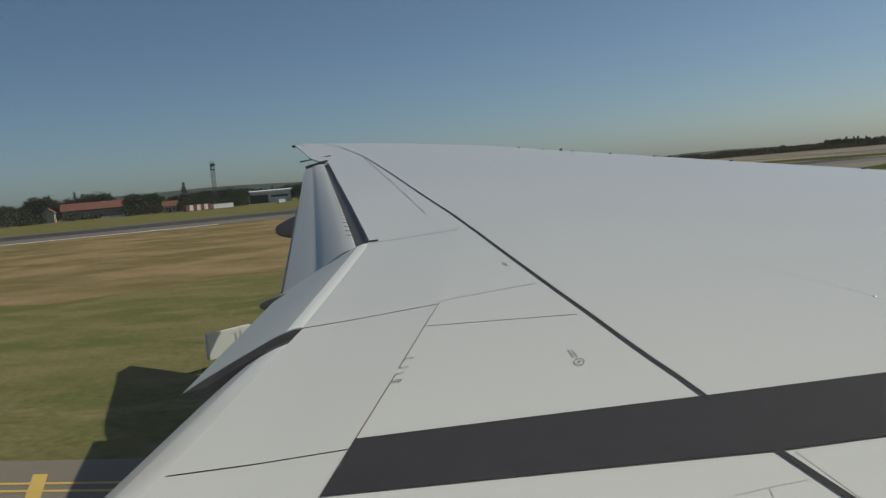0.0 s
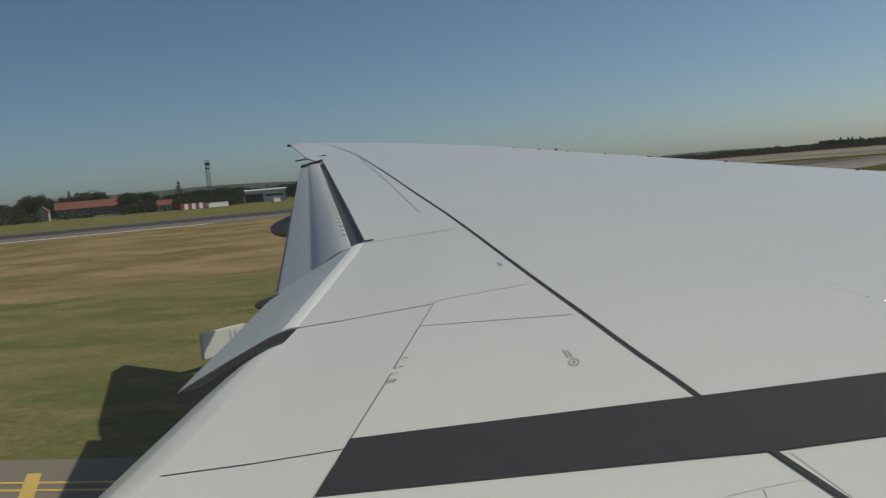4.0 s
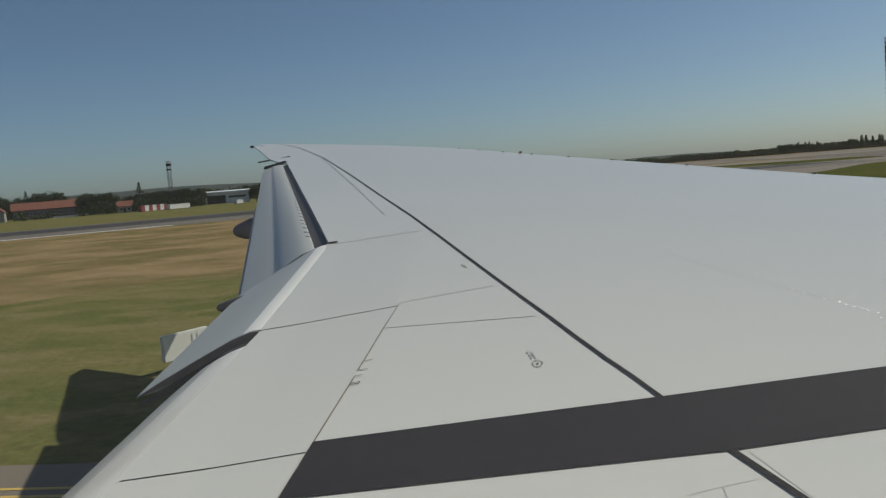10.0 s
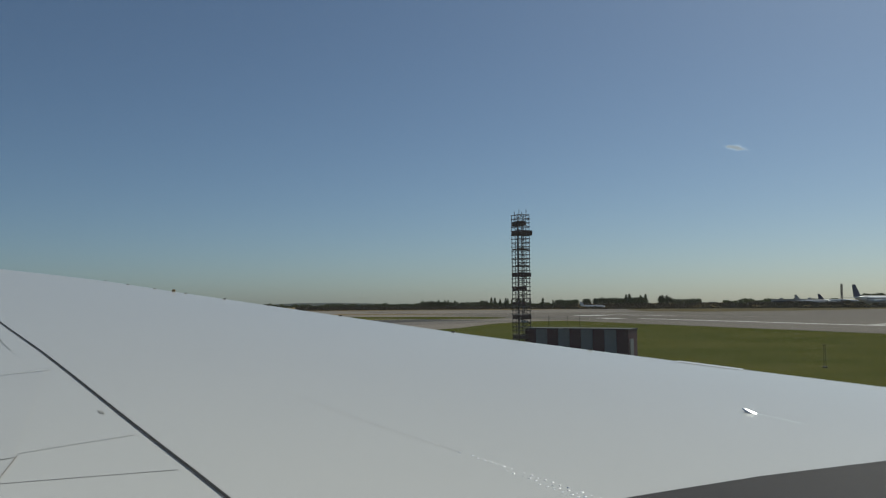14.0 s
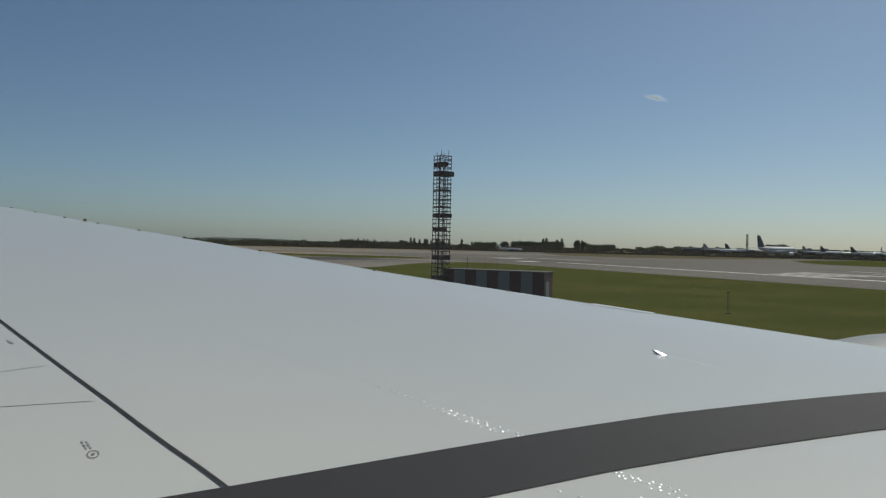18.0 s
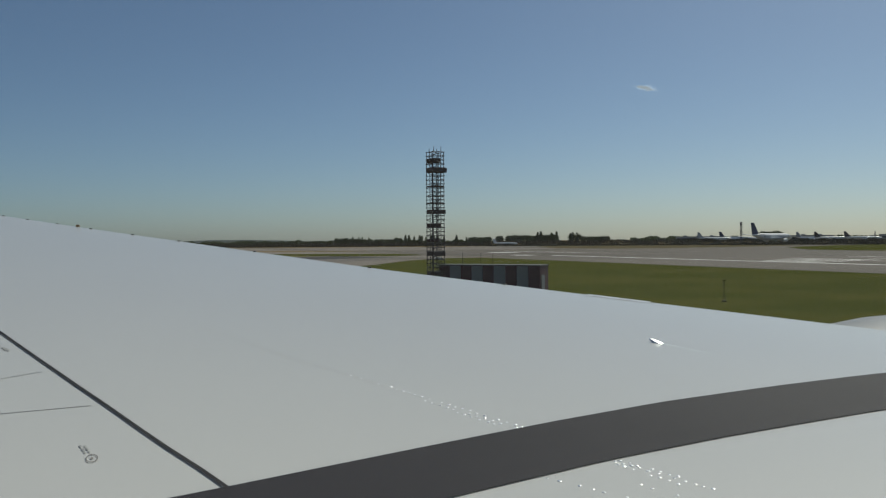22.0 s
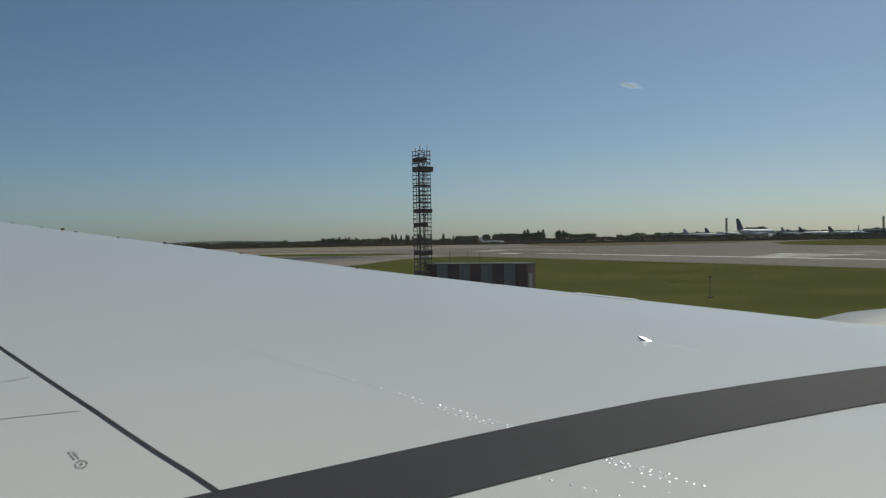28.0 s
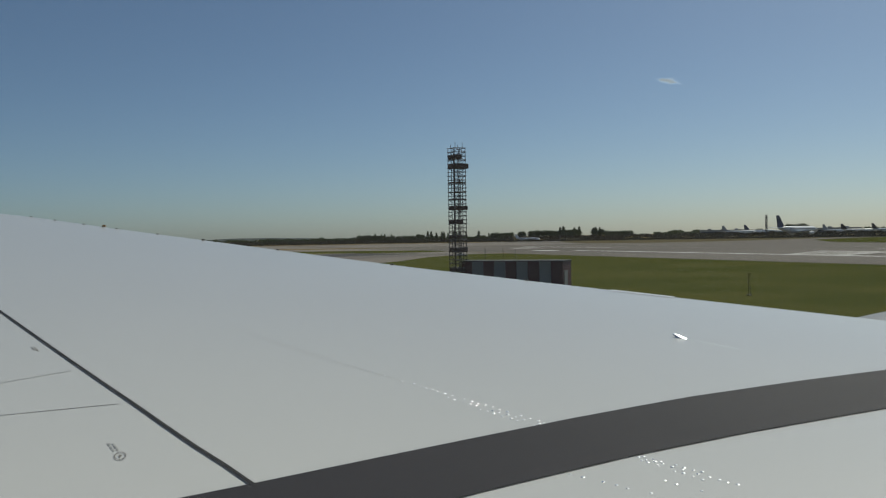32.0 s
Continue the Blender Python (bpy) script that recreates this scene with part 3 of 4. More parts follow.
ROUND = ((0.02, -0.006), (-0.03, -0.008), (-0.11, -0.024), (-0.20, -0.055), (-0.28, -0.098), (-0.38, -0.165), (-0.55, -0.29), (-0.80, -0.50), (-1.15, -0.83))
DROOP = tuple((a, h - 0.03 * min(i / 3, 1)) for i, (a, h) in enumerate(ROUND))
# first strip of the flap, painted bright as its highlight, with brown smudges
f0 = flap("flap_nose", -0.5, 4.70, ROUND[:4], DROOP[:4], NOSE, "rounded nose of the inboard flap, its highlight painted in", 0.03, 12)
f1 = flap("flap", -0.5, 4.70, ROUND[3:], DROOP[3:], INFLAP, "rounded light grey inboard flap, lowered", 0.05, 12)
# strip added to carry the bright band on the flaperon's curved edge
HINGE = ((0.03, -0.002), (-0.02, -0.002), (-0.07, -0.008), (-0.125, -0.026))
f4 = flap("hinge_fairing", 4.985, 7.66, HINGE, HINGE, HINGE_HIGHLIGHT, "rounded hinge fairing, its highlight painted in", 0.02, 8)
AIL = ((-0.125, -0.028), (-0.20, -0.055), (-0.45, -0.175), (-0.70, -0.30), (-0.86, -0.385))
AIL2 = ((-0.125, -0.028), (-0.20, -0.055), (-0.45, -0.185), (-0.72, -0.33), (-0.94, -0.44))
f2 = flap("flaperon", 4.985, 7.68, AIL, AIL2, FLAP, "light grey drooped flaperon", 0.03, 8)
# flaperon end wall above the inboard flap, coloured dark for the shaded gap
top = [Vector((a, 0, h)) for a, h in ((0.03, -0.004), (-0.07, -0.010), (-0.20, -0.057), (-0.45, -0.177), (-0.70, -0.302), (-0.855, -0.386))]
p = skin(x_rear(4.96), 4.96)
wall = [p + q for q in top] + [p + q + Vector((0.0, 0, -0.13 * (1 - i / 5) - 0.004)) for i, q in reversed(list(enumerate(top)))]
part("end_wall", loft([[q + Vector((0, dy, 0)) for q in wall] for dy in (0.0, 0.022)]), BROWN, airliner, "flaperon end, darkened for the shaded gap")
# solid dark block stands in for the shade between the flaps
part("cove", loft([[q + Vector((0.0, dy, -0.05)) for q in wall[1:5] + wall[-5:-1]] for dy in (-0.255, -0.002)]), DARK, airliner, "shade between the flaps, built as a dark block")
OUT = ((-0.02, -0.20), (-0.15, -0.05), (-0.20, -0.048), (-0.28, -0.075), (-0.36, -0.12), (-0.44, -0.175), (-0.50, -0.225), (-0.535, -0.268), (-0.60, -0.298), (-0.75, -0.378), (-0.92, -0.48))
OUT2 = ((-0.02, -0.20), (-0.11, -0.035), (-0.15, -0.03), (-0.20, -0.032), (-0.25, -0.038), (-0.29, -0.046), (-0.32, -0.054), (-0.335, -0.068), (-0.38, -0.078), (-0.45, -0.10), (-0.54, -0.14))
f3 = flap("flap", 7.63, 17.2, OUT, OUT2, FLAP, "blue-grey outboard flap, lowered behind a dark slot", 0.04, 14)
rows = []
for i in range(9):
    f = 0.55 * i / 8
    y = 7.78 + (17.2 - 7.78) * f
    p = skin(x_rear(y), y) + Vector((OUT[-1][0] + (OUT2[-1][0] - OUT[-1][0]) * f, 0, OUT[-1][1] + (OUT2[-1][1] - OUT[-1][1]) * f))
    rows.append([p + Vector(v) for v in ((0.004, 0, -0.004), (-0.03, 0, -0.024), (-0.03, 0, -0.034), (0.004, 0, -0.02))])
part("trailing_strip", loft(rows), BROWN, f3, "dark brown trailing edge strip")
for ob in (f0, f1, f2, f3, f4):
    for poly in ob.data.polygons:
        poly.use_smooth = abs(poly.normal.y) < 0.7
    ob.data.set_sharp_from_angle(angle=radians(40))

# slot shade built as a dark strip, and the comb of fingers along it
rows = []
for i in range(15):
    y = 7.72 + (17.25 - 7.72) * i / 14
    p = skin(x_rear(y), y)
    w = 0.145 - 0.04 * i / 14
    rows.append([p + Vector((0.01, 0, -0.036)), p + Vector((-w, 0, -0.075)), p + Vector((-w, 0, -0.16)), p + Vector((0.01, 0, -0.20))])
part("slot", loft(rows), DARK, airliner, "flap slot, its shade built as a dark strip")
fin = None
for i in range(26):
    y = 8.4 + 7.0 * (i / 25)
    p = skin(x_rear(y), y) + Vector((-0.158 + 0.05 * i / 25, 0, -0.046))
    m = Matrix.Translation(p) @ pose(0, 0, 0, 0, 12, 20)
    if fin is None:
        fin = part("comb_finger", box((0.055, 0.036, 0.010), bevel=0.003), PANEL, f3)
        fin.matrix_basis = m
    else:
        again(fin, m, f3)

# end plates, wick and lamp at the outer trailing edge
def blade(name, a, b, width, height, mat, label=""):
    a, b = Vector(a), Vector(b)
    m = Matrix.Translation((a + b) / 2) @ (b - a).to_track_quat("X", "Z").to_matrix().to_4x4()
    return part(name, box(((b - a).length, width, height), m, bevel=min(width, height) * 0.3), mat, airliner, label)


blade("end_fence", (-5.34, 17.28, 6.125), (-5.84, 17.30, 6.03), 0.04, 0.06, DARK, "dark flap end fence")
blade("end_fence", (-5.72, 18.8, 6.285), (-6.48, 18.8, 6.21), 0.03, 0.03, DARK)
blade("end_hook", (-2.19, 7.70, 4.955), (-2.32, 7.71, 4.93), 0.03, 0.02, DARK)
blade("end_hook", skin(-2.03, 7.69, 0.006), skin(-1.94, 7.72, 0.010), 0.045, 0.012, DARK, "small dark seal tab at the slot corner")
blade("tip_wick", (-8.0, 23.8, 6.83), (-8.34, 23.9, 6.83), 0.03, 0.03, BROWN)
part("tip_lamp", box((0.12, 0.08, 0.07), pose(-8.38, 23.9, 6.84), 0.02), DARK, airliner, "dark tail lamp on the wing tip")


def pod(name, y, x0, x1, z, r, label):
    rows = []
    for f in [i / 12 for i in range(12)] + [0.95, 0.98, 0.993, 1.0]:
        rad = r * (math.sin(math.pi * min(f * 0.94 + 0.06, 1.0)) ** 0.42 + 0.02)
        rows.append([Vector((x0 + (x1 - x0) * f, y + rad * 0.7 * math.cos(a), z - 0.25 * f + rad * math.sin(a))) for a in (math.tau * j / 12 for j in range(12))])
    return part(name, loft(rows), BROWN, airliner, label, smooth=True)


pod("flap_track_fairing", 7.45, -0.5, -3.07, 4.79, 0.13, "grey-brown flap track fairing below the flap")
pod("flap_track_fairing", 8.3, 1.0, -3.2, 4.64, 0.25, "grey-brown flap track fairing below the flap")
pod("flap_track_fairing", 12.9, -1.2, -4.95, 5.22, 0.30, "grey-brown flap track fairing below the flap")
pod("flap_track_fairing", 3.0, 2.0, -2.2, 3.7, 0.36, "grey-brown flap track fairing below the flap")

# little studs along the leading edge, one of them an amber lamp
for px, y in enumerate((19.1, 18.2, 17.2, 16.2, 15.15, 14.1, 12.6, 10.75, 9.2)):
    p = skin(x_le(y) - 0.06, y)
    m = Matrix.Translation(p + Vector((0, 0, 0.008))) @ pose(0, 0, 0, 0, -3, -34)
    stud = part("edge_stud", box((0.055, 0.018, 0.016), bevel=0.004), BROWN, airliner) if px == 0 else again(stud, m)
    stud.matrix_basis = m
part("amber_lamp", box((0.11, 0.05, 0.04), Matrix.Translation(skin(x_le(16.55) - 0.06, 16.55, 0.025)) @ pose(0, 0, 0, 0, 0, -34), 0.02), AMBER, airliner, "small amber lamp on the leading edge")
# white strip drawn as the tail of a sun glint on the skin
ribbon("cover_seam", [(4.00, 5.96), (4.12, 5.66), (4.30, 5.22)], (0.006, 0.010), GLINT, wing, 0.003, "thin white strip painted as the tail of a glint")
# white strip painted in for the sunlit curve of the leading edge
ribbon("leading_edge_plate", [(x_le(7.85) - 0.05, 7.85), (x_le(8.4) - 0.05, 8.4)], 0.12, GLINT, wing, 0.005, "white strip painted for the sunlit leading edge")
# polished lens, tilted to the sun, added for a glint on bare skin
bm = bmesh.new()
bmesh.ops.create_uvsphere(bm, u_segments=24, v_segments=12, radius=1, matrix=Matrix.Translation(skin(4.11, 5.685, -0.004)) @ pose(0, 0, 0, 26, 0, 0) @ pose(0, 0, 0, 0, 0, -62) @ Matrix.Diagonal((0.098, 0.032, 0.011, 1)))
part("access_cover", bm, RIVET, wing, "polished lens added to glint on the skin", smooth=True)

# rows of fasteners in the skin: a long row with shorter ones beside it, and what shows of them inboard of the walkway
bm = bmesh.new()
ROWS = (((1.43, 5.20), (2.02, 3.985), 27, 1, 8), ((1.69, 4.55), (1.985, 3.975), 13, 0, 6), ((1.78, 4.30), (1.945, 3.965), 8, 2, 9),
        ((2.21, 3.41), (2.44, 2.99), 12, 0, 7), ((2.24, 3.40), (2.40, 3.13), 9, 1, 5), ((2.20, 3.37), (2.33, 3.09), 8, 2, 6),
        ((1.80, 3.31), (2.02, 3.02), 8, 1, 4), ((2.16, 3.12), (2.24, 2.98), 4, 0, 3))
for k, ((x0, y0), (x1, y1), count, start, skip) in enumerate(ROWS):
    for i in range(count):
        if (i + start) % skip == skip - 1 or k == 0 and i in (1, 3, 4, 6):
            continue
        f = i / (count - 1)
        x = x0 + (x1 - x0) * f + 0.004 * math.sin(i * 2.1 + 3 * k)
        y = y0 + (y1 - y0) * f + 0.006 * math.sin(i * 4.7 + 2 * k)
        m = Matrix.Translation(skin(x, y, -0.0012)) @ pose(0, 0, 0, 5 * math.sin(i * 3.7 + k), 5 * math.cos(i * 5.1 + k), 0) @ Matrix.Diagonal((1, 1, 0.34, 1))
        bmesh.ops.create_icosphere(bm, subdivisions=2, radius=0.0096 + 0.0016 * math.sin(i * 9.1 + 5 * k), matrix=m)
riv = part("fastener", bm, RIVET, wing, "bright fastener heads", smooth=True)
tagged(riv, kind="stuff")

# engine nacelle and pylon
rows = []
for x, r in ((12.6, 1.30), (12.75, 1.42), (12.7, 1.52), (12.3, 1.64), (11.2, 1.76), (9.6, 1.80), (8.0, 1.76), (6.6, 1.60), (5.2, 1.30), (4.6, 1.12), (4.65, 1.02)):
    rows.append([Vector((x, 6.95 + r * math.cos(a), 2.96 + r * math.sin(a))) for a in (math.tau * j / 40 for j in range(40))])
nacelle = part("nacelle", loft(rows), COWL, airliner, "white engine nacelle ahead of the wing", smooth=True)
part("fan_hub", tube((12.0, 6.95, 3.0), (12.5, 6.95, 3.0), 0.5, sides=20, r2=0.05), DARK, nacelle)
rows = []
for x, z0, z1, w in ((10.4, 4.40, 4.50, 0.05), (9.2, 4.3, 4.56, 0.16), (7.6, 4.2, 4.58, 0.24), (6.0, 3.9, 4.50, 0.26), (4.0, 3.6, 4.3, 0.16)):
    rows.append([Vector((x, 6.95 + s * w, z)) for s, z in ((-1, z0), (1, z0), (0.8, z1 - 0.03), (0, z1), (-0.8, z1 - 0.03))])
part("pylon", loft(rows), COWL, airliner, "white engine pylon", smooth=True)
rows = [[Vector((x, 6.95 + 1.796 * math.cos(a), 2.96 + 1.796 * math.sin(a))) for a in (math.radians(50 + 80 * j / 20) for j in range(21))] for x in (10.02, 10.06)]
part("cowl_seam", loft(rows, closed=False), SEAM, nacelle, "dark cowl joint")

# fuselage: outer skin with the row of windows, cabin liner, window beside the camera
FR, FY, FZ = 2.54, -2.37, 5.45
A0, A1 = math.degrees(math.asin((5.395 - FZ) / FR)), math.degrees(math.asin((5.845 - FZ) / FR))


def fuselage_shell(r, x0, x1, hole):
    """Tube skin with one opening for the window."""
    bm = bmesh.new()
    xs = [x0, x0 * 0.5, hole[0], hole[1], x1 * 0.5, x1]
    angles = sorted([A0 + (A1 - A0) * i / 4 for i in range(5)] + [A1 + (360 - (A1 - A0)) * i / 44 for i in range(1, 44)])
    grid = [[bm.verts.new((x, FY + r * math.cos(radians(a)), FZ + r * math.sin(radians(a)))) for a in angles] for x in xs]
    k = len(angles)
    for i in range(len(xs) - 1):
        for j in range(k):
            if i == 2 and A0 - 1e-4 <= angles[j] < A1 - 1e-4:
                continue
            bm.faces.new((grid[i][j], grid[i + 1][j], grid[i + 1][(j + 1) % k], grid[i][(j + 1) % k]))
    bm.faces.new(grid[0])
    bm.faces.new(grid[-1][::-1])
    return bm


WX, WZ = 0.057, 5.62
HX0, HX1 = WX - 0.188, WX + 0.188
part("fuselage", fuselage_shell(FR, -24, 22, (HX0, HX1)), WHITE, airliner, "white fuselage side", smooth=False)
part("cabin_liner", fuselage_shell(FR - 0.07, -23.9, 21.9, (HX0, HX1)), LINER, airliner, "pale grey cabin lining")


def rounded(hx, hz, r, y, cx, cz, n=8):
    pts = []
    for sx, sz, a0 in ((1, 1, 0), (-1, 1, 90), (-1, -1, 180), (1, -1, 270)):
        for i in range(n + 1):
            a = radians(a0 + 90 * i / n)
            pts.append(Vector((cx + sx * (hx - r) + r * math.cos(a), y, cz + sz * (hz - r) + r * math.sin(a))))
    return pts


rows = [rounded(0.200, 0.240, 0.02, 0.085, WX, WZ), rounded(0.186, 0.218, 0.10, 0.080, WX, WZ), rounded(0.180, 0.213, 0.098, 0.10, WX, WZ), rounded(0.180, 0.213, 0.098, 0.165, WX, WZ), rounded(0.200, 0.240, 0.02, 0.168, WX, WZ)]
reveal = part("window_reveal", loft(rows, caps=False), LINER, airliner, "pale window surround", smooth=False)
rows = [rounded(0.1805, 0.2135, 0.098, 0.128, WX, WZ), rounded(0.175, 0.208, 0.094, 0.128, WX, WZ), rounded(0.175, 0.208, 0.094, 0.140, WX, WZ), rounded(0.1805, 0.2135, 0.098, 0.140, WX, WZ)]
part("window_seal", loft(rows, caps=False), GASKET, reveal, "dark window seal")

pane = part("window_pane", loft([rounded(0.1755, 0.2085, 0.094, 0.132, WX, WZ), rounded(0.1755, 0.2085, 0.094, 0.136, WX, WZ)]), PANE, reveal, "clear cabin window pane")
pane.visible_shadow = False

# landing gear that carries the airliner
G = EYE - EYE / SIZE
for gx, gy in ((-3.0, 1.4), (-3.0, -6.1), (20.0, -2.37)):
    strut = part("gear_strut", tube((gx, gy, G + 0.7), (gx, gy, 3.8), 0.15, sides=12), STEEL, airliner)
    part("gear_beam", box((2.4 if gx < 0 else 0.3, 0.2, 0.2), pose(gx, gy, G + 0.54), 0.03), STEEL, strut)
    for wx in ((-1.2, 0.0, 1.2) if gx < 0 else (0.0,)):
        for wy in (-0.46, 0.46):
            part("wheel", tube((gx + wx, gy + wy - 0.19, G + 0.54), (gx + wx, gy + wy + 0.19, G + 0.54), 0.54, sides=24), RUBBER, strut)


# ---------------------------------------------------------------- trees
def crown_mesh(seed, kind, clumps):
    rnd = random.Random(seed)
    bm = bmesh.new()

    def leaf(p, s):
        q = Euler((rnd.uniform(0, 6.3), rnd.uniform(0, 6.3), rnd.uniform(0, 6.3))).to_matrix()
        vs = [bm.verts.new(p + q @ Vector(v) * s) for v in ((-1, -0.6, 0), (1, -0.5, 0.2), (0.7, 0.8, -0.1), (-0.6, 0.9, 0.15))]
        bm.faces.new(vs)

    for i in range(clumps):
        if kind == "broad":
            a, e, r = rnd.uniform(0, math.tau), math.asin(rnd.uniform(-0.7, 1)), rnd.uniform(0.55, 1.0)
            c = Vector((0.36 * r * math.cos(e) * math.cos(a), 0.36 * r * math.cos(e) * math.sin(a), 0.60 + 0.36 * r * math.sin(e)))
            n, spread, s = 24, 0.10, 0.021
        elif kind == "poplar":
            t = rnd.random()
            a, r = rnd.uniform(0, math.tau), 0.13 * math.sin(math.pi * (0.12 + 0.86 * t)) ** 0.7
            c = Vector((r * math.cos(a), r * math.sin(a), 0.14 + 0.84 * t))
            n, spread, s = 15, 0.055, 0.022
        else:
            t = rnd.random() ** 1.5
            a, r = rnd.uniform(0, math.tau), 0.19 * (1 - t) * rnd.uniform(0.5, 1.1) + 0.003
            c = Vector((r * math.cos(a), r * math.sin(a), 0.10 + 0.88 * t - 0.12 * r))
            n, spread, s = 12, 0.05 * (1 - 0.8 * t), 0.020 * (1 - 0.5 * t)
        for _ in range(n):
            leaf(c + Vector((rnd.gauss(0, 1), rnd.gauss(0, 1), rnd.gauss(0, 0.8))) * spread * 0.6, s * rnd.uniform(0.6, 1.2))
    return bm


def make_tree(name, seed, kind, mat, label, clumps=130):
    t = thing(name, label, "tree", "trees round the airfield")
    rnd = random.Random(seed)
    bm = tube((0, 0, 0), (0.01, 0, 0.45), 0.030, sides=7, r2=0.018)
    tube((0.01, 0, 0.44), (0, 0, 0.9 if kind != "broad" else 0.7), 0.018, bm, 6, 0.005)
    if kind == "broad":
        for i in range(5):
            a = i * 1.3 + rnd.random()
            tube((0, 0, 0.30 + 0.05 * i), (0.22 * math.cos(a), 0.22 * math.sin(a), 0.55 + 0.05 * i), 0.012, bm, 5, 0.004)
    part("trunk", bm, BARK, t)
    part("crown", crown_mesh(seed, kind, clumps), mat, t)
    return t


KINDS = [make_tree("broadleaf_tree", 1, "broad", LEAF, "dark green broadleaf tree in full leaf"),
         make_tree("broadleaf_tree", 2, "broad", LEAF, "dark green broadleaf tree in full leaf"),
         make_tree("broadleaf_tree", 3, "broad", LEAF, "dark green broadleaf tree in full leaf"),
         make_tree("poplar_tree", 4, "poplar", LEAF, "slender dark poplar tree", 130),
         make_tree("conifer_tree", 5, "pine", PINE, "tall dark conifer tree", 150),
         make_tree("broadleaf_tree", 6, "broad", SHADED_LEAF, "broadleaf tree in full leaf, in the shaded foliage colour"),
         make_tree("broadleaf_tree", 7, "broad", SHADED_LEAF, "broadleaf tree in full leaf, in the shaded foliage colour"),
         make_tree("broadleaf_tree", 8, "broad", SHADED_LEAF, "broadleaf tree in full leaf, in the shaded foliage colour")]
used = [False] * len(KINDS)


def plant(kind, x, y, h, wide=1.0, turn=0.0):
    m = pose(x, y, 0, 0, 0, turn) @ Matrix.Diagonal((h * wide, h * wide, h, 1))
    if not used[kind]:
        used[kind] = True
        KINDS[kind].matrix_basis = m
        return KINDS[kind]
    o = copy_thing(KINDS[kind], Matrix())
    o.matrix_basis = m
    return o


def polar(bearing, dist):
    """Plan place at a bearing in degrees from straight out over the wing, towards the nose."""
    return dist * math.sin(radians(bearing)), dist * math.cos(radians(bearing))


rnd = random.Random(7)
# beyond the runway across: a row of tall trees with gaps, then a denser clump
row = [(14.5 + 0.32 * i, 8.6 + 1.6 * rnd.random(), 0) for i in range(4)] + [(15.75 + 0.34 * i, 7.6 + 1.2 * rnd.random(), 0) for i in range(8)] + [(18.45, 9.6, 0), (18.68, 8.8, 0)] + \
      [(b, h, 3) for b, h in ((15.55, 10.4), (15.9, 9.8), (16.2, 9.9), (16.6, 9.4), (19.08, 12.4), (19.26, 12.2), (19.64, 10.6), (19.98, 11.8), (20.14, 11.2), (20.47, 9.8), (20.86, 12.0), (21.02, 11.0), (21.25, 12.0), (21.71, 10.5), (22.54, 11.9), (23.19, 9.2), (27.9, 14.6), (28.2, 15.4), (28.9, 13.9), (29.24, 15.3), (30.3, 14.0), (30.52, 13.8), (30.1, 13.0))] + \
      [(23.5 + 0.24 * i, 9.0 + 1.0 * rnd.random(), 0) for i in range(6)] + [(25.3, 11.0, 0), (25.48, 10.6, 0)] + [(26.0 + 0.24 * i, 10.8 + 2.4 * rnd.random() * (0.4 + i / 20), 0) for i in range(14)] + \
      [(30.2, 12.6, 0), (30.6, 12.0, 0)] + [(31.0 + 0.3 * i, 9.2 + 1.0 * rnd.random(), 0) for i in range(6)] + [(42.1 + 0.2 * i, 12.8 + 1.6 * rnd.random(), 0) for i in range(6)]
for b, h, kind in row:
    x, y = polar(b + rnd.uniform(-0.05, 0.05), 1080 + rnd.uniform(-25, 25))
    plant(3 if kind == 3 else rnd.choice((0, 1, 2)), x, y, h, 0.85 if kind == 3 else 1.1, rnd.uniform(0, 360))

# hedges and woods too far to tell tree from tree
def woods(name, b0, b1, d0, d1, h0, h1, n, seed, mat, label, size=3.0):
    r = random.Random(seed)
    verts, faces = [], []
    for i in range(n):
        f = r.random()
        b = b0 + (b1 - b0) * f
        d = d0 + (d1 - d0) * f + r.uniform(-30, 30)
        x, y = polar(b, d)
        top = h0 + (h1 - h0) * min(max(0.5 + 0.75 * noise.noise((b * 1.3, seed * 3.1, 0)) + 0.35 * noise.noise((b * 6.1, seed * 1.7, 4)), 0), 1.1)
        z = r.uniform(0.0, 1.0) ** 0.7 * (top + r.uniform(-0.3, 0.3))
        s = size * r.uniform(0.4, 1.0)
        q = Euler((r.uniform(0, 6.3), r.uniform(0, 6.3), r.uniform(0, 6.3))).to_matrix()
        k = len(verts)
        for v in ((-1, -0.7, 0), (1, -0.5, 0.3), (0.6, 0.8, -0.2), (-0.7, 0.7, 0.2)):
            p = Vector((x, y, max(z, 0.4))) + q @ Vector(v) * s * 0.6
            verts.append((p.x, p.y, max(p.z, 0.02)))
        faces.append((k, k + 1, k + 2, k + 3))
    me = bpy.data.meshes.new(name)
    me.from_pydata(verts, [], faces)
    me.materials.append(mat)
    return tagged(new(name, me), label, "woods", kind="stuff")


woods("far_hedge", 6, 24.3, 800, 760, 2.4, 4.0, 24000, 1, SCRUB, "low dull brown-green scrub along the far airfield edge", 0.9)
woods("far_hedge", 8, 24.3, 1130, 1130, 3.0, 7.2, 16000, 11, LEAF, "low dark hedge along the far airfield edge", 1.3)
woods("far_hedge", 24.3, 64, 735, 700, 0.9, 1.9, 26000, 13, SCRUB, "low dull brown-green scrub along the far airfield edge", 0.9)
woods("far_hedge", 24.3, 64, 1040, 1010, 2.6, 5.4, 20000, 12, SCRUB, "low dull hedge along the far airfield edge", 1.5)
woods("far_woods", -12, 14, 1900, 1500, 0.8, 8.0, 12000, 2, LEAF, "distant dark woods on the skyline", 2.6)
